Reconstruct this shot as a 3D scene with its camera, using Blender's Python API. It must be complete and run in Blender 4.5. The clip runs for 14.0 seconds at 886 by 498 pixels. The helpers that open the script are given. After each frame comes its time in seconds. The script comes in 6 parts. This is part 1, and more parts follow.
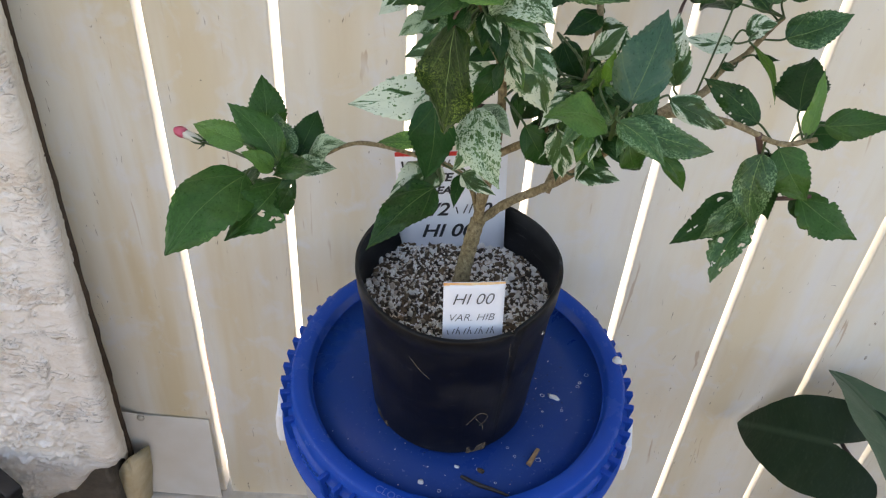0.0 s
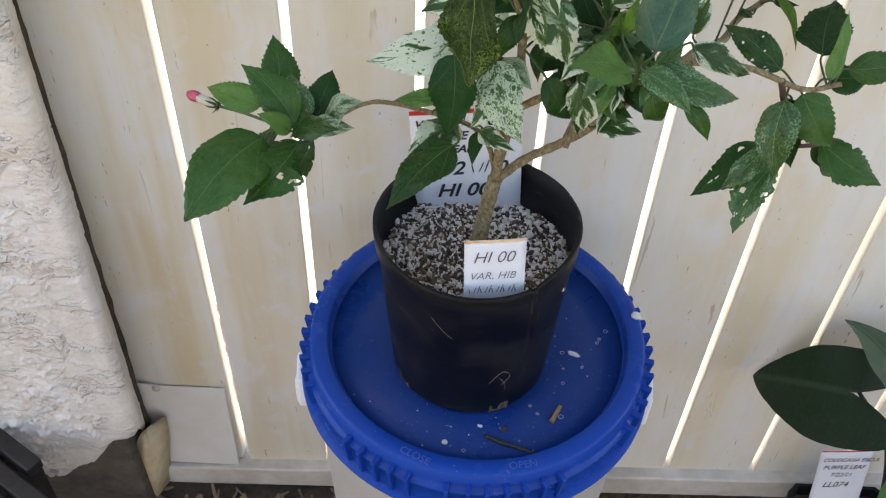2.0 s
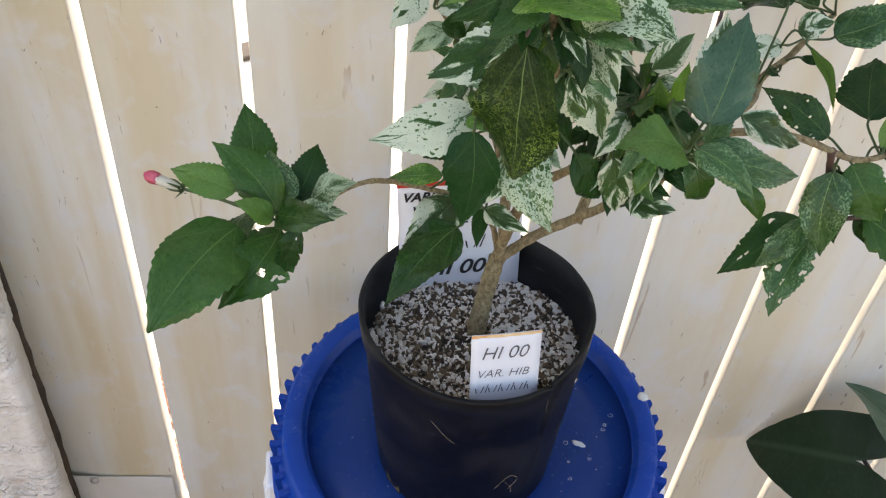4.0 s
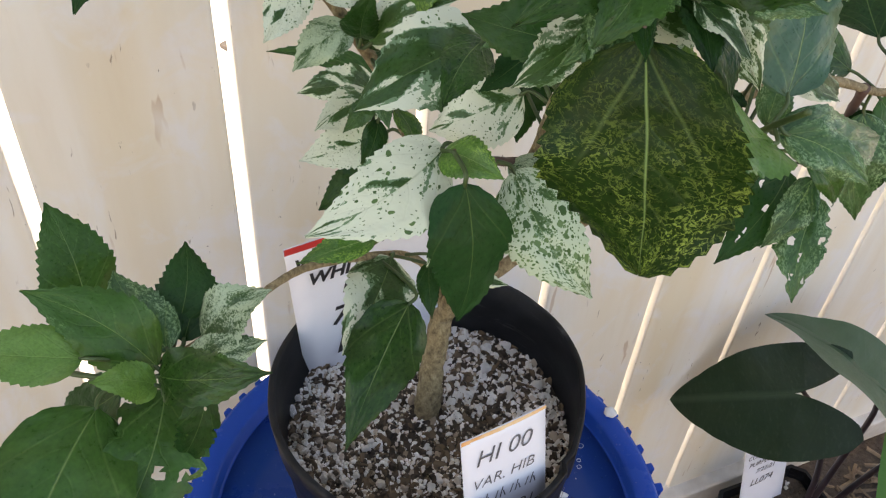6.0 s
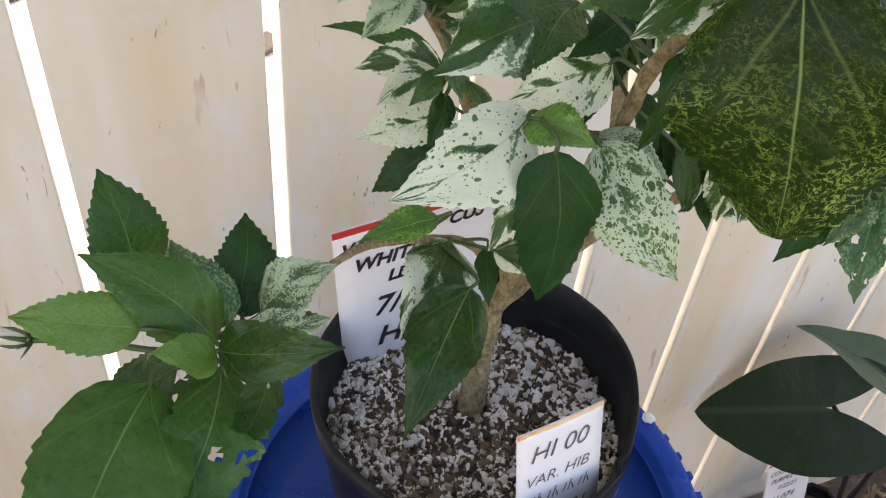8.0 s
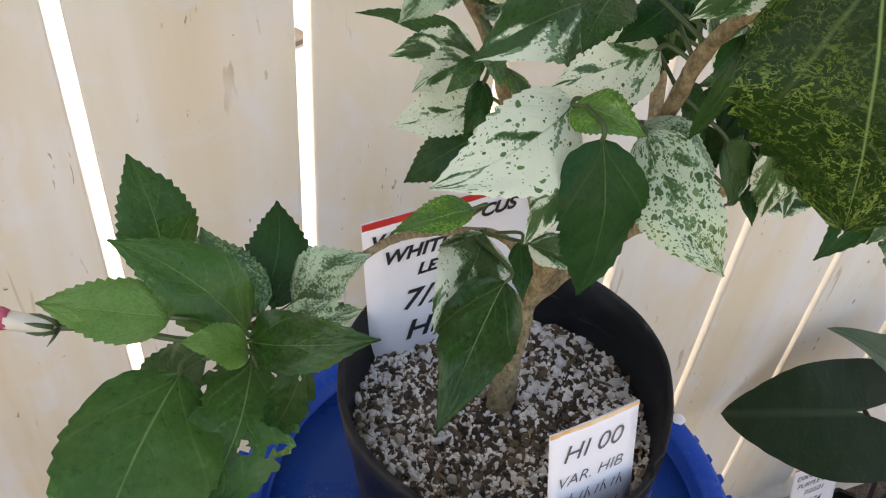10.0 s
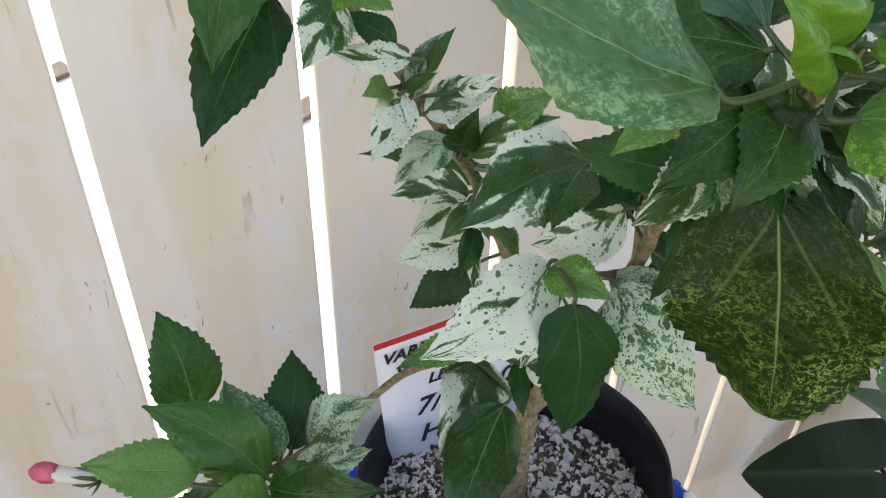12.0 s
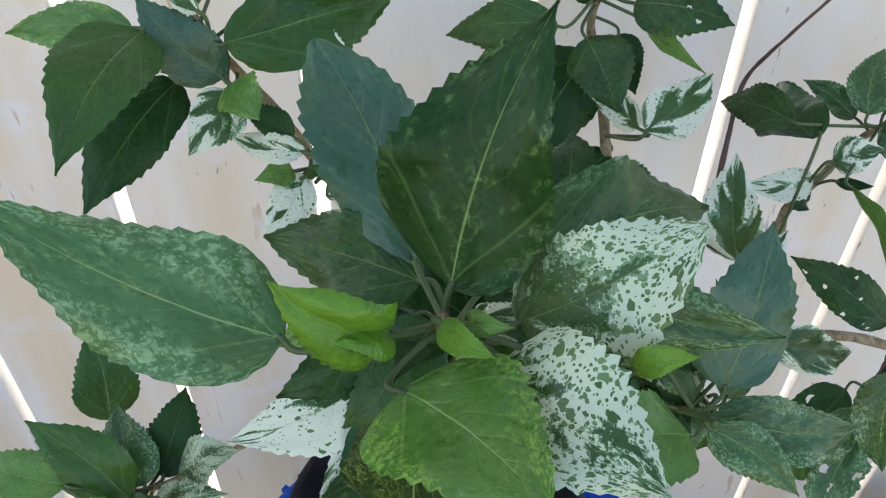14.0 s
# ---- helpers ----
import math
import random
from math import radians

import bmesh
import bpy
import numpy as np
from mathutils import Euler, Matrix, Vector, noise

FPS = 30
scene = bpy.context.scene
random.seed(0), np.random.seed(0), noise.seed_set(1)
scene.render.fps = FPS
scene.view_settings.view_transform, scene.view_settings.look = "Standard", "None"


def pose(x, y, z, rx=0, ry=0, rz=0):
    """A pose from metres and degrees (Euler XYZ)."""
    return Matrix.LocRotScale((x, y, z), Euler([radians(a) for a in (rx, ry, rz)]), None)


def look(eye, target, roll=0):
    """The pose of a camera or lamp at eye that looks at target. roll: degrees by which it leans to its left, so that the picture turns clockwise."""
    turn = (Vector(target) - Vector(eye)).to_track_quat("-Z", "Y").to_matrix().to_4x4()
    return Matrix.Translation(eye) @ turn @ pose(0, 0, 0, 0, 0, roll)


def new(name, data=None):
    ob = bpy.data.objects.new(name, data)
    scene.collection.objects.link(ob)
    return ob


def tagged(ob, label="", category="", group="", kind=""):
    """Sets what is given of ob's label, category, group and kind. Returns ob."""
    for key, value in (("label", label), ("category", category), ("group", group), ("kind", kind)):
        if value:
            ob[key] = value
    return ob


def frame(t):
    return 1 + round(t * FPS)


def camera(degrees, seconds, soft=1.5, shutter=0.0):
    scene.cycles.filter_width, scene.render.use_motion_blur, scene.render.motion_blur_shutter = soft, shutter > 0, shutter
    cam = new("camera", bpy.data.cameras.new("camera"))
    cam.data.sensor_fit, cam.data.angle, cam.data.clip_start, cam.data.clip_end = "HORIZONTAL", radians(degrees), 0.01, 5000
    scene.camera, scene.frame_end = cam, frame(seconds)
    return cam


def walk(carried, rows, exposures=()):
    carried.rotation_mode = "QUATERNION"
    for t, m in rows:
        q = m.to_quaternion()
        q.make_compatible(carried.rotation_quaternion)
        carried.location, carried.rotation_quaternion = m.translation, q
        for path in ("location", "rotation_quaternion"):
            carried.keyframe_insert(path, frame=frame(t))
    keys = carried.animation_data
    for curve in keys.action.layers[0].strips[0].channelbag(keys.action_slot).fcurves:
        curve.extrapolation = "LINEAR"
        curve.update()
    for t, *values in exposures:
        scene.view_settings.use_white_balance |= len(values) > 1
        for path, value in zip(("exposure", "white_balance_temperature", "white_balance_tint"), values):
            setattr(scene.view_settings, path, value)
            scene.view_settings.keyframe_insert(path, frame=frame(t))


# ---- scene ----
cam = camera(51.31, 14.0, 1.2)
PATH = [
    (0, (-0.0198, -0.5213, 1.0508), (-0.0323, 0.9349, -0.3200), 4.11),
    (0.5, (-0.0288, -0.5121, 1.0487), (-0.0532, 0.9257, -0.3412), 3.12),
    (1, (-0.0332, -0.5256, 1.0496), (-0.0464, 0.8986, -0.3546), 3.38),
    (1.5, (-0.0359, -0.5285, 1.0438), (-0.0299, 0.8829, -0.3733), 3.70),
    (2, (-0.0349, -0.5209, 1.0422), (-0.0402, 0.8837, -0.3816), 2.58),
    (2.5, (-0.0350, -0.5165, 1.0430), (-0.0468, 0.9116, -0.3571), 2.60),
    (3, (-0.0402, -0.5138, 1.0470), (-0.0563, 0.9507, -0.3150), 3.73),
    (3.2, (-0.0460, -0.5101, 1.0457), (-0.0722, 0.9599, -0.3102), 4.19),
    (5.5, (-0.1352, -0.2577, 0.9233), (0.4618, 1.0376, -0.4787), 5.84),
    (6, (-0.1333, -0.2552, 0.9235), (0.4746, 1.0321, -0.4812), 4.81),
    (6.5, (-0.1340, -0.2541, 0.9179), (0.4900, 1.0268, -0.4857), 4.68),
    (7, (-0.1461, -0.2549, 0.8950), (0.4833, 1.0126, -0.5183), 6.15),
    (7.5, (-0.1492, -0.2459, 0.9031), (0.4718, 1.0489, -0.4889), 5.81),
    (8, (-0.1551, -0.2436, 0.9002), (0.4624, 1.0652, -0.4803), 6.26),
    (8.5, (-0.1631, -0.2408, 0.8896), (0.4716, 1.0632, -0.4877), 8.25),
    (11, (-0.1552, -0.2365, 0.8984), (0.3688, 1.1077, -0.4867), 3.50),
    (11.5, (-0.1542, -0.2385, 0.9193), (0.3662, 1.1308, -0.4424), 2.38),
    (12, (-0.1494, -0.2389, 0.9433), (0.3883, 1.1576, -0.3835), 1.70),
    (12.5, (-0.1430, -0.2245, 0.9831), (0.4096, 1.1706, -0.3391), 1.43),
    (13, (-0.1180, -0.2305, 0.9990), (0.4153, 1.1468, -0.3496), 2.37),
    (13.5, (-0.0648, -0.2386, 1.0060), (0.3134, 1.1682, -0.3643), 1.58),
    (14, (-0.0304, -0.2394, 0.9979), (0.0957, 1.1660, -0.4195), 0.59),
]
walk(cam, [(t, look(eye, target, roll)) for t, eye, target, roll in PATH],
     [(0, 1.7, 8600, 15), (3.2, 1.7, 8600, 15), (5.3, 1.88, 9200, 19), (8.7, 1.88, 9200, 19), (11.4, 1.84, 8800, 18), (12.5, 1.83, 7800, 15), (13.5, 1.82, 7550, 15), (14, 1.82, 7350, 16)])

# ---- light: open shade, the sun stands behind the fence ----
world = bpy.data.worlds.new("sky")
scene.world = world
world.use_nodes = True
wn = world.node_tree
sky = wn.nodes.new("ShaderNodeTexSky")
sky.sky_type = "NISHITA"
sky.sun_disc = False
sky.sun_elevation = radians(48)
sky.sun_rotation = radians(-58)
bg = wn.nodes["Background"]
wn.links.new(sky.outputs[0], bg.inputs[0])
bg.inputs[1].default_value = 0.15
sun = new("sun", bpy.data.lights.new("sun", "SUN"))
sun.data.energy = 5.0
sun.data.angle = radians(0.53)
sun.data.color = (1.0, 0.97, 0.93)
sun.matrix_world = look((-1.55, 0.95, 2.05), (0, 0, 0))

# ---- materials ----


def material(name, rough=0.5, spec=0.5):
    m = bpy.data.materials.new(name)
    m.use_nodes = True
    b = m.node_tree.nodes["Principled BSDF"]
    b.inputs["Roughness"].default_value = rough
    b.inputs["Specular IOR Level"].default_value = spec
    return m, m.node_tree, b


def node(nt, kind, **kw):
    n = nt.nodes.new(kind)
    for key, value in kw.items():
        n.inputs[key.replace("_", " ")].default_value = value
    return n


def coords(nt, scale=(1, 1, 1), space="Object"):
    tc = nt.nodes.new("ShaderNodeTexCoord")
    mp = nt.nodes.new("ShaderNodeMapping")
    mp.inputs["Scale"].default_value = scale
    nt.links.new(tc.outputs[space], mp.inputs["Vector"])
    return mp.outputs[0]


def noise_tex(nt, vec, scale, detail=4.0, rough=0.55, distort=0.0):
    n = node(nt, "ShaderNodeTexNoise", Scale=scale, Detail=detail, Roughness=rough, Distortion=distort)
    nt.links.new(vec, n.inputs["Vector"])
    return n.outputs["Fac"]


def ramp(nt, fac, stops):
    r = nt.nodes.new("ShaderNodeValToRGB")
    e = r.color_ramp.elements
    while len(e) < len(stops):
        e.new(0.5)
    for el, (p, c) in zip(e, stops):
        el.position = p
        el.color = (*c, 1) if len(c) == 3 else c
    nt.links.new(fac, r.inputs[0])
    return r.outputs[0]


def mix(nt, fac, a, b, blend="MIX"):
    m = nt.nodes.new("ShaderNodeMix")
    m.data_type = "RGBA"
    m.blend_type = blend
    for sock, v in ((m.inputs[0], fac), (m.inputs[6], a), (m.inputs[7], b)):
        if hasattr(v, "is_linked"):
            nt.links.new(v, sock)
        else:
            sock.default_value = v if isinstance(v, float) else (*v, 1)
    return m.outputs[2]


def maths(nt, op, a, b=0.0, c=0.0):
    m = nt.nodes.new("ShaderNodeMath")
    m.operation = op
    for sock, v in zip(m.inputs, (a, b, c)):
        if hasattr(v, "is_linked"):
            nt.links.new(v, sock)
        else:
            sock.default_value = v
    return m.outputs[0]


def bump(nt, b, height, strength=0.3, distance=0.002):
    n = node(nt, "ShaderNodeBump", Strength=strength, Distance=distance)
    nt.links.new(height, n.inputs["Height"])
    nt.links.new(n.outputs[0], b.inputs["Normal"])


def mat_vinyl():
    m, nt, b = material("cream_vinyl", 0.4, 0.4)
    band = noise_tex(nt, coords(nt, (1, 1, 0.1)), 17, 3, 0.5, 0.3)
    big = noise_tex(nt, coords(nt, (1, 1, 0.6)), 4.5, 3)
    f = maths(nt, "MULTIPLY_ADD", band, 0.62, maths(nt, "MULTIPLY", big, 0.38))
    col = ramp(nt, f, [(0.36, (0.77, 0.675, 0.5)), (0.43, (0.79, 0.722, 0.59)), (0.5, (0.8, 0.75, 0.645)), (0.57, (0.8, 0.775, 0.7)), (0.64, (0.78, 0.767, 0.74))])
    along = nt.nodes.new("ShaderNodeSeparateXYZ")
    nt.links.new(coords(nt), along.inputs[0])
    near_wall = ramp(nt, maths(nt, "MULTIPLY_ADD", along.outputs[0], 0.8, 0.5), [(0.1, (1, 1, 1)), (0.5, (0.12, 0.12, 0.12))])
    aged = maths(nt, "MULTIPLY", near_wall, ramp(nt, noise_tex(nt, coords(nt, (1, 1, 0.08)), 24, 3, 0.5, 0.2), [(0.44, (0, 0, 0)), (0.62, (0.8, 0.8, 0.8))]))
    col = mix(nt, aged, col, (0.67, 0.52, 0.27))
    cloud = noise_tex(nt, coords(nt, (1, 1, 0.8)), 26, 4, 0.6, 0.6)
    col = mix(nt, ramp(nt, cloud, [(0.52, (0, 0, 0)), (0.66, (0.5, 0.5, 0.5))]), col, (0.785, 0.785, 0.795))
    fine = noise_tex(nt, coords(nt, (1, 1, 0.16)), 90, 4)
    col = mix(nt, ramp(nt, fine, [(0.5, (0, 0, 0)), (0.8, (0.16, 0.16, 0.16))]), col, (0.6, 0.47, 0.3))
    spot = noise_tex(nt, coords(nt), 13, 2)
    for sx, sz, sc, lo, tint, amt in ((2.2, 0.4, 110, 0.7, (0.2, 0.13, 0.07), 0.7), (1, 0.75, 170, 0.73, (0.1, 0.075, 0.05), 0.9), (1.3, 0.12, 60, 0.68, (0.42, 0.24, 0.1), 0.5)):
        drip = noise_tex(nt, coords(nt, (sx, sx, sz)), sc, 2.5, 0.6, 0.8)
        msk = maths(nt, "MULTIPLY", ramp(nt, drip, [(lo, (0, 0, 0)), (lo + 0.035, (1, 1, 1))]), ramp(nt, spot, [(0.43, (0, 0, 0)), (0.53, (amt, amt, amt))]))
        col = mix(nt, msk, col, tint)
    nt.links.new(col, b.inputs["Base Color"])
    nt.links.new(maths(nt, "MULTIPLY_ADD", fine, 0.3, 0.28), b.inputs["Roughness"])
    bump(nt, b, noise_tex(nt, coords(nt, (1, 1, 0.35)), 30, 2), 0.1, 0.002)
    return m


def mat_simple(name, a, c, scale=40.0, rough=0.5, strength=0.2, dist=0.001, spec=0.5, metal=0.0):
    m, nt, b = material(name, rough, spec)
    v = coords(nt)
    f = noise_tex(nt, v, scale, 5)
    g = noise_tex(nt, v, scale * 0.13, 3)
    col = mix(nt, ramp(nt, maths(nt, "MULTIPLY_ADD", g, 0.6, maths(nt, "MULTIPLY", f, 0.4)), [(0.35, (0, 0, 0)), (0.65, (1, 1, 1))]), a, c)
    nt.links.new(col, b.inputs["Base Color"])
    b.inputs["Metallic"].default_value = metal
    bump(nt, b, f, strength, dist)
    return m


VINYL = mat_vinyl()
# Lighter copy of the vinyl: sunlight on the boards' sides put into the colour.
LITVINYL = mat_simple("sunlit_edge_vinyl", (0.8, 0.77, 0.7), (0.84, 0.82, 0.78), 20, 0.4, 0.05)
def mat_stucco():
    m, nt, b = material("painted_stucco", 0.5, 0.5)
    v = coords(nt, (1, 1, 1.7))
    big = noise_tex(nt, v, 9, 3)
    fine = noise_tex(nt, v, 70, 5, 0.65, 0.8)
    col = mix(nt, ramp(nt, maths(nt, "MULTIPLY_ADD", big, 0.5, maths(nt, "MULTIPLY", fine, 0.5)), [(0.36, (0, 0, 0)), (0.54, (1, 1, 1))]), (0.74, 0.66, 0.57), (0.82, 0.775, 0.72))
    line = ramp(nt, maths(nt, "ABSOLUTE", maths(nt, "ADD", noise_tex(nt, v, 17, 3, 0.55, 0.8), -0.5)), [(0.0, (1, 1, 1)), (0.009, (0, 0, 0))])
    # browns stretches of the carved lines
    line_tint = maths(nt, "MULTIPLY", line, ramp(nt, noise_tex(nt, v, 15, 2), [(0.48, (0, 0, 0)), (0.62, (0.22, 0.22, 0.22))]))
    col = mix(nt, line_tint, col, (0.33, 0.24, 0.15))
    # Pits between the knobs are browned: crevice shade put into the colour.
    pit_shade = ramp(nt, noise_tex(nt, coords(nt, (1, 1, 2.1)), 58, 2.0, 0.5, 0.7), [(0.36, (0.45, 0.45, 0.45)), (0.46, (0, 0, 0))])
    col = mix(nt, maths(nt, "MULTIPLY", pit_shade, ramp(nt, noise_tex(nt, v, 12, 2), [(0.42, (0, 0, 0)), (0.6, (1, 1, 1))])), col, (0.5, 0.36, 0.24))
    nt.links.new(col, b.inputs["Base Color"])
    zone = ramp(nt, noise_tex(nt, v, 12, 2), [(0.47, (0.1, 0.1, 0.1)), (0.58, (1, 1, 1))])
    knob = ramp(nt, noise_tex(nt, coords(nt, (1, 1, 2.1)), 58, 2.0, 0.5, 0.7), [(0.53, (0, 0, 0)), (0.58, (1, 1, 1))])
    crumb = ramp(nt, noise_tex(nt, coords(nt, (1, 1, 1.5)), 230, 2, 0.5, 0.4), [(0.56, (0, 0, 0)), (0.66, (1, 1, 1))])
    h = maths(nt, "MULTIPLY_ADD", maths(nt, "MULTIPLY", crumb, zone), 0.25, maths(nt, "MULTIPLY", knob, zone))
    h = maths(nt, "MULTIPLY_ADD", line, -0.15, h)
    bump(nt, b, maths(nt, "MULTIPLY_ADD", fine, 0.25, h), 1.0, 0.0028)
    return m


STUCCO = mat_stucco()
TANWALL = mat_simple("tan_stucco", (0.42, 0.36, 0.28), (0.5, 0.44, 0.36), 60, 0.8, 0.4, 0.003)
# Brown concrete, darkened further to carry the shadow at the wall's foot.
CONCRETE = mat_simple("shaded_concrete", (0.05, 0.04, 0.03), (0.15, 0.125, 0.1), 55, 0.9, 0.9, 0.005)
PAVING = mat_simple("pale_paving", (0.62, 0.6, 0.57), (0.74, 0.72, 0.69), 20, 0.9, 0.3, 0.002)
DIRT = mat_simple("garden_soil", (0.03, 0.022, 0.016), (0.09, 0.065, 0.045), 120, 0.95, 0.8, 0.006)
SOIL = mat_simple("potting_soil", (0.02, 0.014, 0.01), (0.14, 0.1, 0.068), 300, 0.95, 1.0, 0.004)
BUCKET = mat_simple("white_plastic", (0.78, 0.8, 0.83), (0.84, 0.85, 0.88), 30, 0.35, 0.05)
STUBYELLOW = mat_simple("yellow_cream", (0.5, 0.38, 0.2), (0.75, 0.66, 0.48), 50, 0.8, 0.6, 0.003)


def mat_blue():
    m, nt, b = material("blue_plastic", 0.32, 0.14)
    v = coords(nt)
    dust = noise_tex(nt, v, 26, 6, 0.65)
    spec = noise_tex(nt, v, 420, 2)
    col = mix(nt, ramp(nt, dust, [(0.48, (0, 0, 0)), (0.8, (0.2, 0.2, 0.2))]), (0.0, 0.054, 0.33), (0.012, 0.08, 0.32))
    scuff = noise_tex(nt, coords(nt, (1, 1, 3)), 130, 5, 0.75, 1.2)
    wide = noise_tex(nt, v, 18, 3)
    col = mix(nt, maths(nt, "MULTIPLY", ramp(nt, scuff, [(0.6, (0, 0, 0)), (0.72, (0.5, 0.5, 0.5))]), ramp(nt, wide, [(0.5, (0, 0, 0)), (0.6, (1, 1, 1))])), col, (0.2, 0.33, 0.6))
    col = mix(nt, ramp(nt, spec, [(0.74, (0, 0, 0)), (0.78, (0.6, 0.6, 0.6))]), col, (0.35, 0.36, 0.4))
    nt.links.new(col, b.inputs["Base Color"])
    r = maths(nt, "MULTIPLY_ADD", dust, 0.3, 0.1)
    nt.links.new(r, b.inputs["Roughness"])
    bump(nt, b, noise_tex(nt, v, 60, 4), 0.08, 0.001)
    return m


def mat_black():
    m, nt, b = material("black_nursery_plastic", 0.42, 0.2)
    v = coords(nt)
    dust = noise_tex(nt, coords(nt, (1, 1, 1.8)), 15, 7, 0.62, 0.3)
    scuff = noise_tex(nt, coords(nt, (0.5, 0.5, 4)), 70, 4, 0.6, 1.5)
    col = mix(nt, ramp(nt, dust, [(0.42, (0, 0, 0)), (0.72, (0.6, 0.6, 0.6))]), (0.005, 0.0053, 0.006), (0.032, 0.034, 0.038))
    col = mix(nt, ramp(nt, scuff, [(0.62, (0, 0, 0)), (0.76, (0.4, 0.4, 0.4))]), col, (0.11, 0.114, 0.12))
    nt.links.new(col, b.inputs["Base Color"])
    nt.links.new(maths(nt, "MULTIPLY_ADD", dust, 0.4, 0.22), b.inputs["Roughness"])
    bump(nt, b, dust, 0.12, 0.001)
    return m


BLUE, BLACK = mat_blue(), mat_black()

# ---- mesh helpers ----


def finish(bm, name, mats, smooth=True):
    me = bpy.data.meshes.new(name)
    bm.normal_update()
    bm.to_mesh(me)
    bm.free()
    for m in mats if isinstance(mats, (list, tuple)) else [mats]:
        me.materials.append(m)
    if smooth:
        me.polygons.foreach_set("use_smooth", [True] * len(me.polygons))
    return me


def part(name, bm, mats, parent=None, label="", smooth=True):
    ob = new(name, finish(bm, name, mats, smooth))
    if parent:
        ob.parent = parent
    if label:
        tagged(ob, label)
    return ob


def box(bm, x0, x1, y0, y1, z0, z1, bevel=0.0, seg=2):
    r = bmesh.ops.create_cube(bm, size=1)["verts"]
    for v in r:
        v.co = Vector(((x0 + x1) / 2 + v.co.x * (x1 - x0), (y0 + y1) / 2 + v.co.y * (y1 - y0), (z0 + z1) / 2 + v.co.z * (z1 - z0)))
    if bevel:
        es = list({e for v in r for e in v.link_edges})
        bmesh.ops.bevel(bm, geom=es, offset=bevel, segments=seg, profile=0.5, affect="EDGES")
    return bm


def lathe(bm, profile, n=96, cx=0.0, cy=0.0):
    """Turns a profile of (radius, height) round the upright axis at cx, cy."""
    rings = []
    for r, z in profile:
        rings.append([bm.verts.new((cx + r * math.cos(2 * math.pi * k / n), cy + r * math.sin(2 * math.pi * k / n), z)) for k in range(n)])
    for a, b in zip(rings, rings[1:]):
        for k in range(n):
            bm.faces.new((a[k], a[(k + 1) % n], b[(k + 1) % n], b[k]))
    return rings


def tube(bm, pts, radii, n=8, wob=0.0):
    """A tapered limb through the points, closed at both ends."""
    pts = [Vector(p) for p in pts]
    rings, side = [], None
    for i, p in enumerate(pts):
        d = (pts[min(i + 1, len(pts) - 1)] - pts[max(i - 1, 0)]).normalized()
        side = d.orthogonal().normalized() if side is None else (side - d * side.dot(d)).normalized()
        up = d.cross(side)
        ring = []
        for k in range(n):
            a = 2 * math.pi * k / n
            r = radii[i] * (1 + wob * (noise.noise(p * 90 + Vector((k, 0, 0)))))
            ring.append(bm.verts.new(p + side * (r * math.cos(a)) + up * (r * math.sin(a))))
        rings.append(ring)
    for a, b in zip(rings, rings[1:]):
        for k in range(n):
            bm.faces.new((a[k], a[(k + 1) % n], b[(k + 1) % n], b[k]))
    bm.faces.new(rings[0][::-1])
    bm.faces.new(rings[-1])
    return bm


def spline(ctrl, n):
    """Points along a smooth curve through the given ones."""
    c = [Vector(p) for p in ctrl]
    c = [c[0] * 2 - c[1]] + c + [c[-1] * 2 - c[-2]]
    out = []
    for i in range(1, len(c) - 2):
        for k in range(n):
            t = k / n
            a, b, d, e = c[i - 1], c[i], c[i + 1], c[i + 2]
            out.append(0.5 * ((2 * b) + (d - a) * t + (2 * a - 5 * b + 4 * d - e) * t * t + (3 * b - a - 3 * d + e) * t ** 3))
    out.append(c[-2])
    return out


# ---- the setting ----
GROUND = -0.16
FENCE_Y = 0.183
PITCH, GAP, FIRST = 0.1190, 0.0105, -0.3055

bm = bmesh.new()
bmesh.ops.create_grid(bm, x_segments=60, y_segments=40, size=1)
for v in bm.verts:
    v.co = Vector((v.co.x * 1.5, -0.6 + v.co.y * 0.8, GROUND + 0.006 * noise.noise(Vector((v.co.x * 9, v.co.y * 9, 0)))))
rim = [e for e in bm.edges if e.is_boundary]
far = bmesh.ops.extrude_edge_only(bm, edges=rim)["geom"]
for v in [g for g in far if isinstance(g, bmesh.types.BMVert)]:
    d = Vector((v.co.x, v.co.y + 0.6, 0))
    v.co = Vector((v.co.x + d.x * 90, min(v.co.y + d.y * 90, 0.2), GROUND))
ground = part("ground", bm, DIRT)
tagged(ground, "dark garden soil with mulch in front of the fence", "ground", kind="structure")

bm = bmesh.new()
box(bm, -80, 80, 0.2, 120, GROUND - 0.1, GROUND + 0.01)
paving = part("pavement", bm, PAVING, smooth=False)
tagged(paving, "pale sunlit concrete paving behind the fence", "pavement", kind="structure")

# Added, never in view: closes the place behind the camera and bounces light.
bm = bmesh.new()
box(bm, -8, 8, -3.6, -3.4, GROUND - 0.1, 0.9)
bounce_wall = part("wall_south", bm, TANWALL, smooth=False)
tagged(bounce_wall, "low plain tan wall added out of view to bounce light", "wall", kind="structure")

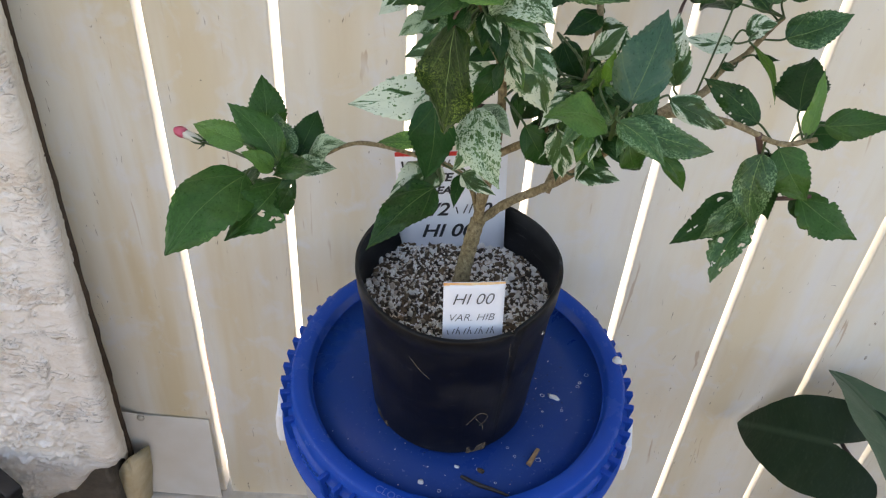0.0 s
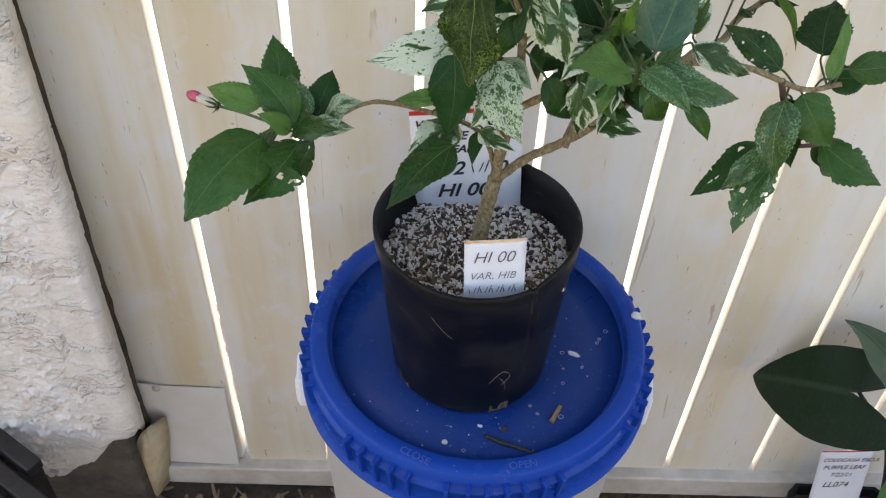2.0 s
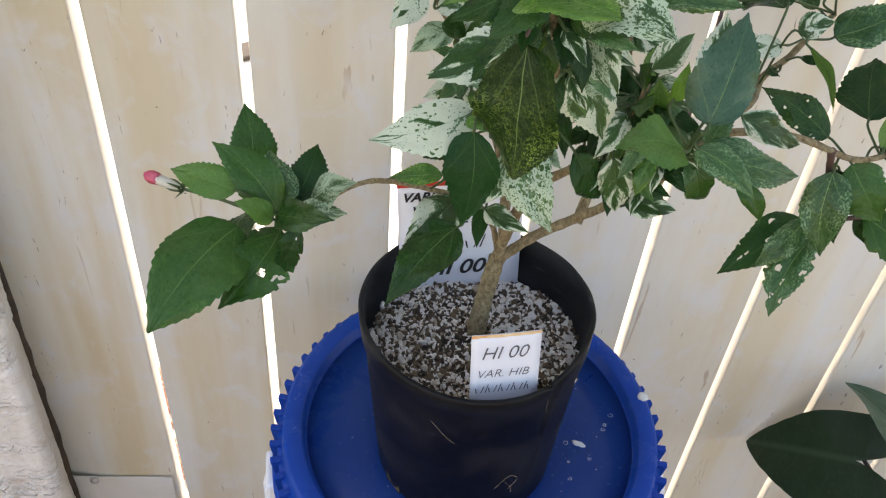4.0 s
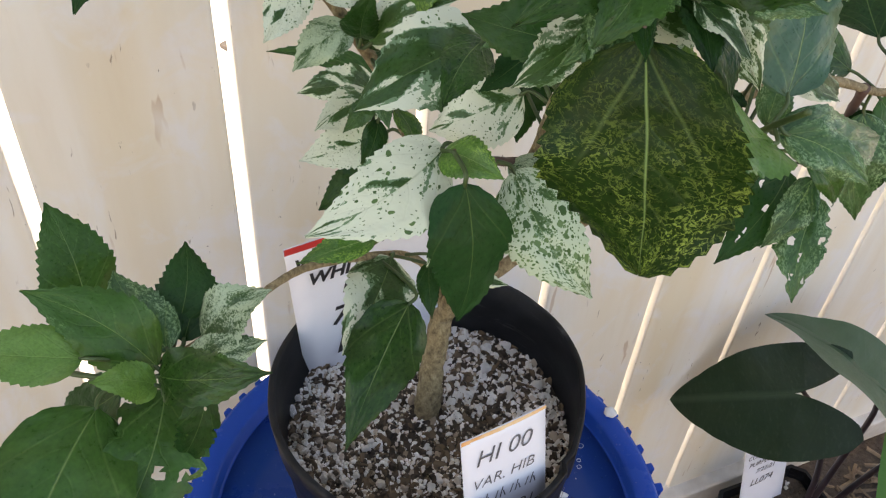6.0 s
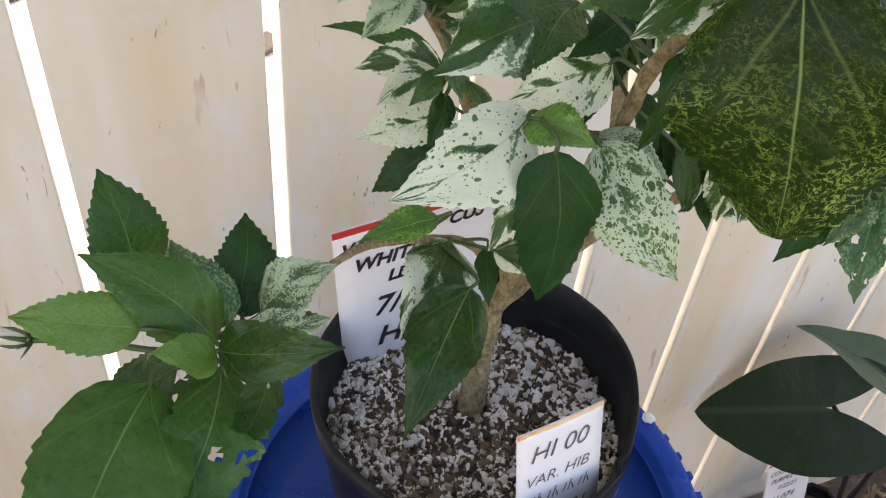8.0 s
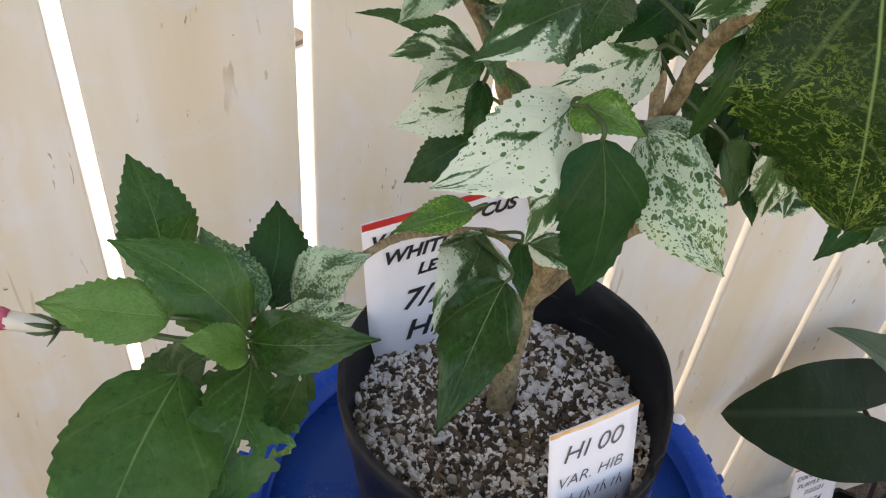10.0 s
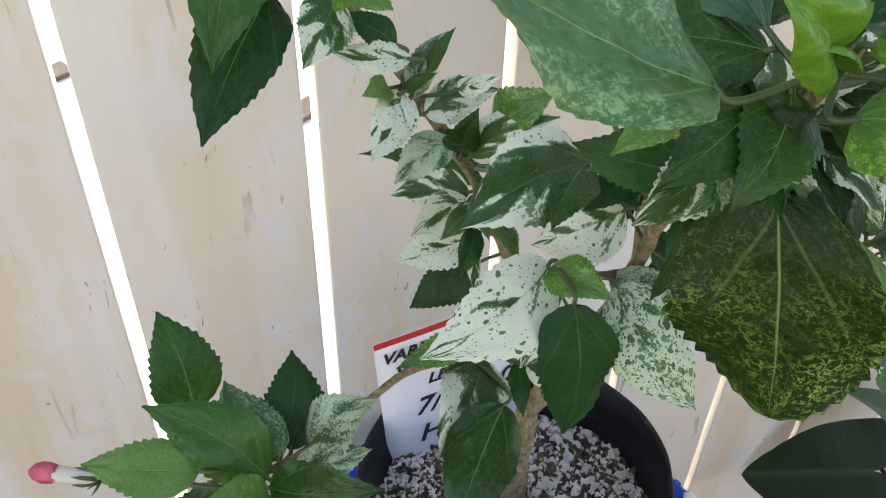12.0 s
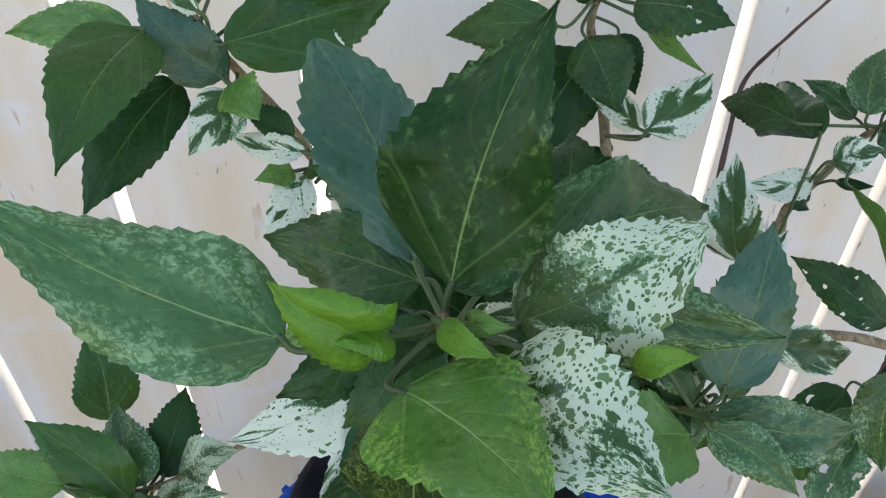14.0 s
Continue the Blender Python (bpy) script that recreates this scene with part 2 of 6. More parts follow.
for x, y in ((0.165, 1.42), (-0.336, 1.73), (-0.387, 1.44)):
    bm = bmesh.new()
    box(bm, -0.045, 0.045, -0.03, 0.03, 0, 0.012, 0.003)
    bm.transform(pose(x, y, GROUND + 0.0105, 0, 0, 30))
    slab = part("paving_slab", bm, mat_simple("dark_slab", (0.03, 0.026, 0.024), (0.07, 0.062, 0.056), 90, 0.8, 0.4), smooth=False)
    tagged(slab, "small dark slab lying on pale paving", "slab", "dark slabs behind the fence")

fence = new("fence")
tagged(fence, "cream vinyl fence of upright boards with narrow gaps", "fence", kind="structure")


def rail_top(x):
    """The bottom rail climbs a little towards the east."""
    return -0.1165 + 0.046 * (x + 0.31)


def board(x0, x1, z0, z1):
    bm = bmesh.new()
    box(bm, x0, x1, FENCE_Y, FENCE_Y + 0.022, z0, z1, 0.002, 3)
    bm.normal_update()
    # side faces take the lighter, sunlit-looking vinyl
    for f in bm.faces:
        f.material_index = int(abs(f.normal.x) > 0.8)
    return part("board", bm, [VINYL, LITVINYL], fence, smooth=False)


board(-0.62, FIRST - 0.0032, rail_top(-0.3), 1.83)
for k in range(0, 18):
    x0 = FIRST + PITCH * k + (GAP / 2 if k < 3 else 0.0038)
    x1 = FIRST + PITCH * (k + 1) - (0.0032 if k < 2 else 0.0038)
    board(x0, x1, rail_top(x0) - 0.004, 1.83)
bm = bmesh.new()
box(bm, -0.42, 1.9, FENCE_Y - 0.018, FENCE_Y + 0.05, -0.042, 0.0, 0.003)
for v in bm.verts:
    v.co.z += rail_top(v.co.x)
part("bottom_rail", bm, mat_simple("dirty_vinyl", (0.52, 0.45, 0.37), (0.78, 0.74, 0.68), 45, 0.5, 0.2, 0.001), fence, "dirt-splashed bottom rail", smooth=False)
bm = bmesh.new()
box(bm, -0.9, 1.8, FENCE_Y - 0.02, FENCE_Y + 0.05, 1.83, 1.92, 0.004)
part("top_rail", bm, VINYL, fence, smooth=False)
bm = bmesh.new()
nx, nz = 24, 16
front = [[None] * (nz + 1) for _ in range(nx + 1)]
for i in range(nx + 1):
    for j in range(nz + 1):
        x, k = -0.43 + 0.117 * i / nx, j / nz
        top = 0.055 + 0.02 * max(0.0, (-0.4 - x) / 0.03)
        z = -0.1165 + (top + 0.1165) * k
        y = FENCE_Y - 0.0022 - 0.007 * (1 - k) - 0.012 * max(0.0, (-0.4 - x) / 0.03) * k ** 3
        front[i][j] = bm.verts.new((x, y, z))
for i in range(nx):
    for j in range(nz):
        bm.faces.new((front[i][j], front[i + 1][j], front[i + 1][j + 1], front[i][j + 1]))
bm.normal_update()
edge = bmesh.ops.extrude_face_region(bm, geom=bm.faces[:])["geom"]
for v in edge:
    if isinstance(v, bmesh.types.BMVert):
        v.co.y -= 0.0015
bmesh.ops.recalc_face_normals(bm, faces=bm.faces[:])
part("patch_panel", bm, mat_simple("patch_vinyl", (0.7, 0.65, 0.56), (0.8, 0.78, 0.74), 22, 0.4, 0.1), fence, "lighter vinyl patch panel bent at its top edge", smooth=False)
bm = bmesh.new()
bmesh.ops.create_uvsphere(bm, u_segments=14, v_segments=8, radius=0.0052)
for v in bm.verts:
    v.co = Vector((v.co.x, v.co.y * 0.6, v.co.z)) + Vector((-0.4, FENCE_Y - 0.008, 0.0545))
part("screw", bm, mat_simple("dull_screw_head", (0.5, 0.47, 0.42), (0.68, 0.65, 0.6), 200, 0.35, metal=0.3), fence, "dull rounded screw head")

LEAFLITTER = mat_simple("dry_red_mulch", (0.2, 0.08, 0.05), (0.34, 0.2, 0.14), 60, 0.9, 0.6, 0.004)


# stucco wall end beside the fence, rough and lumpy
def stucco_wall():
    """The face runs along x, rounds the corner and goes back to the fence; fine where it can be seen."""
    def step(a, b, x):
        k = min(1.0, max(0.0, (x - a) / (b - a)))
        return k * k * (3 - 2 * k)

    bm = bmesh.new()
    x1, rad = -0.393, 0.011
    xs = [-1.6, -1.2, -0.9, -0.8] + [-0.74 + (x1 - rad + 0.74) * i / 190 for i in range(191)]
    path = [(x, 0.092, 0) for x in xs]
    for a in range(1, 8):
        w = a * math.pi / 14
        path.append((x1 - rad + rad * math.sin(w), 0.092 + rad * (1 - math.cos(w)), math.sin(w)))
    for a in range(1, 26):
        path.append((x1 - 0.03 * a / 25, 0.092 + rad + 0.071 * a / 25, 1))
    path += [(x1 - 0.036, 0.176, 1), (x1 - 0.06, 0.176, 1)]
    grid = []
    rows = 400
    for j in range(rows + 4):
        row = []
        for x, y, side in path:
            foot = float(np.interp(x, (-0.9, -0.6, -0.512, -0.468, -0.437, x1 - rad), (-0.08, -0.036, -0.038, -0.006, 0.034, 0.064)))
            foot -= 0.085 * max(0.0, (y - 0.1) / 0.07) - 0.008 * noise.noise(Vector((x * 40, y * 40, 1))) - 0.004 * noise.noise(Vector((x * 130, y * 130, 1)))
            z = foot + (0.83 - foot) * j / rows if j <= rows else (0.95, 1.3, 1.9)[j - rows - 1]
            wx = x + 0.006 * noise.noise(Vector((x * 25, z * 25, 3)))
            wz = z + 0.006 * noise.noise(Vector((x * 25, z * 25, 7))) + 0.15 * (x + 0.5)
            h = 0.0028 * noise.fractal(Vector((wx * 9, y * 9, wz * 6)), 1.0, 2.0, 2)
            calm = step(-0.445, -0.425, x) if side == 0 else 1.0
            rough = step(-0.22, 0.22, noise.noise(Vector((wx * 10 + 2, y, wz * 6)))) * (1 - 0.8 * calm)
            n1 = noise.noise(Vector((wx * 62, y * 62, wz * 125))) + 0.6 * noise.noise(Vector((wx * 130, y * 130, wz * 230)))
            h += 0.0036 * rough * step(0.14, 0.26, n1) * (0.6 + 0.6 * n1)
            n2 = noise.noise(Vector((wx * 95 + 5, y * 95, wz * 190 + 9)))
            h += 0.0031 * (0.4 + 0.6 * rough) * step(0.24, 0.34, n2) * (1 - 0.6 * calm)
            n3 = noise.noise(Vector((wx * 70, y * 70, wz * 13 + 4)))
            h += (0.0008 + 0.001 * calm) * n3
            h += 0.0004 * noise.noise(Vector((x * 260, y * 260, z * 260)))
            crack = abs(noise.noise(Vector((wx * 9, y * 9 + 4, wz * 12))))
            h -= 0.003 * step(0.02, 0.006, crack) * step(0.0, 0.2, noise.noise(Vector((wx * 6, 3, wz * 6))))
            if j < 14:
                h -= 0.008 * (1 - j / 14) ** 2
            nrm = Vector((side, -(1 - side) - 0.35 * side, 0)).normalized()
            row.append(bm.verts.new(Vector((x + 0.0165 * (z - 0.25), y, z)) + nrm * h))
        grid.append(row)
    for a, b in zip(grid, grid[1:]):
        for k in range(len(a) - 1):
            bm.faces.new((a[k], a[k + 1], b[k + 1], b[k]))
    under = [bm.verts.new(v.co + Vector((-0.02, 0.05, 0.012))) for v in grid[0]]
    for k in range(len(under) - 1):
        bm.faces.new((grid[0][k + 1], grid[0][k], under[k], under[k + 1]))
    return bm


wall = part("wall_west", stucco_wall(), STUCCO)
tagged(wall, "lumpy off-white painted stucco wall end with chipped base", "wall", kind="structure")
bm = bmesh.new()
box(bm, -1.6, -0.43, 0.118, 0.3, GROUND - 0.02, 1.9, 0.006)
plinth = part("plinth", bm, CONCRETE, smooth=False)
tagged(plinth, "bare brown concrete core under the stucco, darkened for shade", "plinth", kind="structure")

bm = bmesh.new()
wedge = [[bm.verts.new((x + 0.4 * (y - 0.14), y, z - (0.02 if y > 0.15 and z > -0.06 else 0))) for x, z in ((-0.408, 0.022), (-0.420, 0.005), (-0.434, -0.025), (-0.438, -0.09), (-0.441, GROUND), (-0.428, GROUND), (-0.419, -0.09), (-0.412, -0.03))] for y in (0.136, 0.172)]
bm.faces.new(wedge[0])
bm.faces.new(wedge[1][::-1])
for k in range(8):
    bm.faces.new((wedge[0][k - 1], wedge[0][k], wedge[1][k], wedge[1][k - 1]))
bmesh.ops.recalc_face_normals(bm, faces=bm.faces[:])
bmesh.ops.bevel(bm, geom=bm.edges[:], offset=0.002, segments=2, affect="EDGES")
stub = part("post_stub", bm, STUBYELLOW)
tagged(stub, "yellow and cream wedge-shaped stub between wall and fence", "post", kind="structure")

# Dark strip modelled in place of the shadow line between wall and fence.
bm = bmesh.new()
joint = [(-0.4213 + 0.0165 * (z - 0.25) + 0.0012 * noise.noise(Vector((z * 40, 0, 5))), z) for z in [-0.03 + 0.02 * k for k in range(83)]]
tube(bm, [(x, 0.166, z) for x, z in joint], [0.0065 + 0.0012 * noise.noise(Vector((z * 60, 2, 1))) for x, z in joint], 8, 0.3)
gap_line = part("trim_1", bm, mat_simple("gap_shade_brown", (0.035, 0.022, 0.014), (0.1, 0.065, 0.04), 90, 0.95, 0.6, 0.003))
tagged(gap_line, "dark strip standing for the shaded gap between wall and fence", "trim", kind="structure")

# ---- things on the ground ----
DARKWOOD = mat_simple("blackened_wood", (0.008, 0.007, 0.007), (0.03, 0.026, 0.024), 90, 0.6, 0.5, 0.002)
crate = new("slatted_crate")
tagged(crate, "black slatted wooden crate at the foot of the wall", "crate")
CR = pose(-0.494, 0.044, GROUND, 0, 0, -32.5)


def crate_piece(name, x0, x1, y0, y1, z0, z1):
    bm = bmesh.new()
    box(bm, x0, x1, y0, y1, z0, z1, 0.003)
    bm.transform(CR)
    part(name, bm, DARKWOOD, crate, smooth=False)


for k, (x0, x1) in enumerate(((-0.078, 0.0), (-0.11, 0.075), (-0.12, 0.09), (-0.13, 0.09), (-0.14, 0.09))):
    crate_piece("top_slat", x0, x1, -0.021 - 0.028 * k, -0.028 * k, 0.234, 0.25)
for x0, y0 in ((-0.075, -0.02), (-0.02, -0.02), (0.06, -0.13), (-0.12, -0.13)):
    crate_piece("leg", x0, x0 + 0.018, y0, y0 + 0.018, 0, 0.234)
for x0 in (-0.07, -0.022):
    crate_piece("cross_bar", x0, x0 + 0.016, -0.135, -0.002, 0.216, 0.233)
for k in range(4):
    crate_piece("side_slat", -0.076, -0.002, -0.012, -0.003, 0.02 + 0.05 * k, 0.05 + 0.05 * k)

# mulch
MULCH = mat_simple("straw_mulch", (0.1, 0.065, 0.04), (0.3, 0.22, 0.14), 50, 0.9, 0.5, 0.002)
rnd = random.Random(11)


def chips(name, count, x0, x1, y0, y1, z, lmin, lmax, mat, label):
    bm = bmesh.new()
    for k in range(count):
        c = Vector((rnd.uniform(x0, x1), rnd.uniform(y0, y1), z + rnd.uniform(0.0, 0.012)))
        a, tl = rnd.uniform(0, 6.3), rnd.uniform(-0.3, 0.3)
        d = Vector((math.cos(a), math.sin(a), tl)).normalized() * rnd.uniform(lmin, lmax)
        s = d.cross(Vector((0, 0, 1))).normalized() * rnd.uniform(0.0012, 0.004)
        u = Vector((0, 0, rnd.uniform(0.0008, 0.002)))
        q = [bm.verts.new(p) for p in (c - d - s, c + d - s, c + d + s * 0.6, c - d + s, c - d - s * 0.4 + u, c + d - s * 0.4 + u, c + d + s * 0.4 + u, c - d + s * 0.4 + u)]
        for f in ((4, 5, 6, 7), (0, 1, 5, 4), (1, 2, 6, 5), (2, 3, 7, 6), (3, 0, 4, 7)):
            bm.faces.new([q[i] for i in f])
    ob = part(name, bm, mat, smooth=False)
    return tagged(ob, label, "mulch", kind="stuff")


chips("mulch", 1500, 0.2, 1.3, -0.15, 0.15, GROUND, 0.005, 0.03, MULCH, "dry straw and bark mulch on dark soil")
chips("leaf_litter", 500, -0.47, 0.2, 0.0, 0.15, GROUND, 0.005, 0.02, MULCH, "dry leaf litter along the fence foot")
chips("red_mulch", 260, -0.5, -0.3, 0.3, 0.5, GROUND + 0.012, 0.01, 0.03, LEAFLITTER, "reddish bark chips behind the fence")

# ---- bucket with its lid ----
LID = 0.39
BX, BY = -0.0022, 0.0135
bucket = new("bucket")
bucket.location = (BX, BY, 0)
tagged(bucket, "tall white plastic bucket with a dusty blue screw lid", "bucket")
bm = bmesh.new()
lathe(bm, [(0.0, GROUND), (0.126, GROUND), (0.13, GROUND + 0.006), (0.149, LID - 0.05), (0.153, LID - 0.049), (0.153, LID - 0.043), (0.149, LID - 0.042), (0.1495, LID - 0.02), (0.146, LID - 0.02), (0.145, LID - 0.05), (0.125, GROUND + 0.008), (0.0, GROUND + 0.008)])
part("body", bm, BUCKET, bucket)
for a in (186, -7):
    m = pose(0.163 * math.cos(radians(a)), 0.163 * math.sin(radians(a)), LID - 0.055, 0, 0, a)
    bm = bmesh.new()
    box(bm, -0.006, 0.003, -0.018, 0.018, -0.02, 0.02, 0.003)
    box(bm, -0.006, 0.006, -0.007, 0.007, -0.03, 0.0, 0.003)
    bm.transform(m)
    part("handle_lug", bm, BUCKET, bucket, smooth=False)
bm = bmesh.new()
tube(bm, [(0.168 * math.cos(radians(a)), 0.168 * math.sin(radians(a)), LID - 0.06 - 0.13 * math.sin(radians((a + 7) / 193 * 180))) for a in range(-7, 187, 6)], [0.002] * 33, 8)
part("handle", bm, BUCKET, bucket)
RED = mat_simple("red_print", (0.5, 0.05, 0.04), (0.6, 0.09, 0.07), 80, 0.5)
bm = bmesh.new()
for k in range(12):
    a0, a1 = radians(256 + 1.6 * k), radians(257.6 + 1.6 * k)
    bm.faces.new([bm.verts.new((0.1502 * math.cos(a), 0.1502 * math.sin(a), z)) for a, z in ((a0, LID - 0.11), (a1, LID - 0.11), (a1, LID - 0.062), (a0, LID - 0.062))])
bmesh.ops.remove_doubles(bm, verts=bm.verts, dist=1e-5)
bmesh.ops.solidify(bm, geom=bm.faces[:], thickness=-0.0012)
part("label", bm, RED, bucket, "red printed label", smooth=False)

bm = bmesh.new()
lathe(bm, [(0.0, LID), (0.118, LID), (0.1315, LID + 0.0004), (0.133, LID + 0.0015), (0.1345, LID + 0.009), (0.1365, LID + 0.0105), (0.1475, LID + 0.0105), (0.1503, LID + 0.0085), (0.1512, LID - 0.004),
           (0.1525, LID - 0.0075), (0.1555, LID - 0.009), (0.1555, LID - 0.012), (0.1535, LID - 0.014), (0.1535, LID - 0.034), (0.154, LID - 0.04), (0.1515, LID - 0.041), (0.1505, LID - 0.036), (0.1505, LID - 0.012), (0.13, LID - 0.004), (0.0, LID - 0.004)], 160)
lid = part("lid", bm, BLUE, bucket, "dusty blue plastic screw lid with ribbed rim")
# Dust film and grit over a blue darkened for shade inside the rim.
m, nt, b = material("dusty_shaded_blue", 0.5, 0.14)
v = coords(nt)
film = noise_tex(nt, v, 14, 6, 0.7, 0.4)
grit = noise_tex(nt, v, 330, 3, 0.7)
blot = noise_tex(nt, v, 60, 4, 0.6)
col = mix(nt, ramp(nt, film, [(0.4, (0.05, 0.05, 0.05)), (0.7, (0.6, 0.6, 0.6))]), (0.0, 0.032, 0.18), (0.014, 0.052, 0.17))
col = mix(nt, maths(nt, "MULTIPLY", ramp(nt, grit, [(0.62, (0, 0, 0)), (0.72, (0.7, 0.7, 0.7))]), ramp(nt, blot, [(0.45, (0, 0, 0)), (0.62, (1, 1, 1))])), col, (0.2, 0.25, 0.36))
col = mix(nt, ramp(nt, noise_tex(nt, v, 240, 2), [(0.7, (0, 0, 0)), (0.76, (0.7, 0.7, 0.7))]), col, (0.02, 0.018, 0.02))
nt.links.new(col, b.inputs["Base Color"])
nt.links.new(maths(nt, "MULTIPLY_ADD", film, 0.4, 0.1), b.inputs["Roughness"])
bump(nt, b, grit, 0.1, 0.0006)
bm = bmesh.new()
lathe(bm, [(0.0, LID + 0.0005), (0.08, LID + 0.0005), (0.1312, LID + 0.0008), (0.1312, LID - 0.001), (0.0, LID - 0.001)], 120)
part("dish", bm, m, lid, "dusty recessed top of the lid in a shade-darkened blue")
# gripping ribs: close together at the sides and back, wider apart in front
bm = bmesh.new()
box(bm, 0.1495, 0.1612, -0.0028, 0.0028, -0.022, 0.0, 0.0009, 2)
for v in bm.verts:
    if v.co.x > 0.156 and v.co.z < -0.012:
        v.co.x -= 0.004
ribmesh = finish(bm, "rib", BLUE, False)
angle, ribs = -33.6, []
while angle < 205:
    ribs.append(angle)
    angle += 5.6
ribs += [227, 233, 238.6, 244, 249.5, 261.6, 268, 273.5, 279.5, 285, 291, 296.6]
for a in ribs:
    ob = new("rib", ribmesh)
    ob.parent = lid
    front = 220 < a < 316
    ob.matrix_basis = pose(0, 0, LID - (0.001 if front else 0.005), 0, 0, a) @ Matrix.Diagonal((1, 0.7 if front else 1, 1.5 if front else 1.25, 1))
bm = bmesh.new()
lathe(bm, [(0.152, LID - 0.032), (0.1605, LID - 0.034), (0.161, LID - 0.0355), (0.1605, LID - 0.037), (0.152, LID - 0.0385)], 160)
part("lower_flange", bm, BLUE, lid)
PALERBLUE = mat_simple("paler_blue_plastic", (0.015, 0.07, 0.36), (0.06, 0.14, 0.42), 200, 0.5, 0.2)

# ---- nursery pot ----
PX, PY, RIM, SOILZ = -0.0095, 0.0055, 0.5415, 0.5015
pot = new("plant_pot")
tagged(pot, "scuffed black plastic nursery pot standing on the blue lid", "pot")
def dent(x, y):
    """How far the soft rim is pushed in towards the front right."""
    return 0.06 * math.exp(-((math.degrees(math.atan2(y, x)) + 34) / 27) ** 2)


bm = bmesh.new()
rings = lathe(bm, [(0.0, LID + 0.003), (0.058, LID + 0.003), (0.064, LID + 0.0012), (0.0675, LID + 0.006), (0.0795, RIM - 0.022), (0.0815, RIM - 0.0205), (0.0834, RIM - 0.003), (0.0834, RIM - 0.0005), (0.0828, RIM + 0.0003), (0.0806, RIM + 0.0003), (0.08, RIM - 0.0006), (0.0788, RIM - 0.02), (0.074, SOILZ - 0.03), (0.06, LID + 0.006), (0.0, LID + 0.006)], 120, PX, PY)
for v in bm.verts:
    k = (v.co.z - LID) / (RIM - LID)
    v.co.y += -0.012 * (1 - k)
    v.co += Vector((v.co.x - PX, v.co.y - PY, 0)) * (0.014 * noise.noise(v.co * 18) + 0.005 * noise.noise(v.co * 55) - dent(v.co.x - PX, v.co.y - PY) * max(0.0, k) ** 2)
for v in bm.verts:
    turn = math.degrees(math.atan2(v.co.y - PY, v.co.x - PX))
    if v.co.z > RIM - 0.03 and -56.5 < turn < -53:
        v.co += Vector((v.co.x - PX, v.co.y - PY, 0)) * -0.03
    if v.co.z > RIM - 0.006 and -60 < turn < -53:
        v.co.z -= 0.005
part("body", bm, BLACK, pot)
for a0 in (292, 214, 70, 142, 358):
    m = pose(PX + 0.0668 * math.cos(radians(a0)), PY - 0.0115 + 0.0668 * math.sin(radians(a0)), LID + 0.008, 0, 0, a0)
    b2 = bmesh.new()
    box(b2, -0.002, 0.0006, -0.0085, 0.0085, -0.0045, 0.004, 0.0003)
    b2.transform(m)
    part("drain_hole", b2, SOIL, pot, "dark drain hole showing soil", smooth=False)
ROOT = mat_simple("dry_root", (0.2, 0.15, 0.1), (0.3, 0.24, 0.17), 90, 0.8)


def on_pot(a, z):
    r = 0.0655 + (z - LID) / (RIM - LID) * 0.0165 + 0.0012
    return (PX + r * math.cos(radians(a)), PY - 0.012 * (1 - (z - LID) / (RIM - LID)) + r * math.sin(radians(a)), z)


for ctrl in ([on_pot(282, 0.4355), on_pot(290, 0.4485), on_pot(296, 0.4405), on_pot(291, 0.4305)], [on_pot(287, 0.4435), on_pot(293, 0.4315), on_pot(294, 0.4235)], [on_pot(245, 0.5105), on_pot(252, 0.4985), on_pot(257, 0.4925)], [on_pot(300, 0.5305), on_pot(301, 0.5185), on_pot(303, 0.5135)]):
    bm = bmesh.new()
    s = spline(ctrl, 6)
    tube(bm, s, [0.00012] * len(s), 6)
    part("root_thread", bm, ROOT, pot, "thin pale root stuck to the pot")

soil = new("potting_mix")
tagged(soil, "dark potting mix strewn with white perlite in the pot", "soil")
bm = bmesh.new()
c0 = bm.verts.new((PX, PY, SOILZ + 0.004))
prev = None
for j in range(1, 41):
    r = 0.0768 * j / 40
    ring = []
    for k in range(96):
        a = 2 * math.pi * k / 96
        rd = r * (1 - 0.6 * dent(math.cos(a), math.sin(a)))
        p = Vector((PX + rd * math.cos(a), PY + rd * math.sin(a), 0))
        p.z = SOILZ + 0.004 * (1 - (j / 40) ** 3) + 0.0035 * noise.fractal(p * 70, 1.0, 2.0, 4)
        ring.append(bm.verts.new(p))
    for k in range(96):
        bm.faces.new((c0, ring[k], ring[(k + 1) % 96]) if prev is None else (prev[k], ring[k], ring[(k + 1) % 96], prev[(k + 1) % 96]))
    prev = ring
part("bed", bm, SOIL, soil)
m, nt, b = material("perlite", 0.85)
oi = nt.nodes.new("ShaderNodeObjectInfo")
ge = nt.nodes.new("ShaderNodeNewGeometry")
rr = maths(nt, "FRACT", maths(nt, "ADD", oi.outputs["Random"], ge.outputs["Random Per Island"]))
col = ramp(nt, rr, [(0.0, (0.4, 0.3, 0.21)), (0.16, (0.7, 0.59, 0.48)), (0.34, (0.88, 0.83, 0.77)), (1.0, (0.94, 0.92, 0.89))])
f = noise_tex(nt, coords(nt), 900, 3)
col = mix(nt, ramp(nt, f, [(0.3, (0.25, 0.25, 0.25)), (0.38, (0, 0, 0))]), col, (0.4, 0.3, 0.21))
nt.links.new(col, b.inputs["Base Color"])
bump(nt, b, f, 0.7, 0.0015)
PERLITE = m
TANCRUMB = mat_simple("tan_grit", (0.26, 0.19, 0.125), (0.56, 0.46, 0.35), 300, 0.9, 0.3)
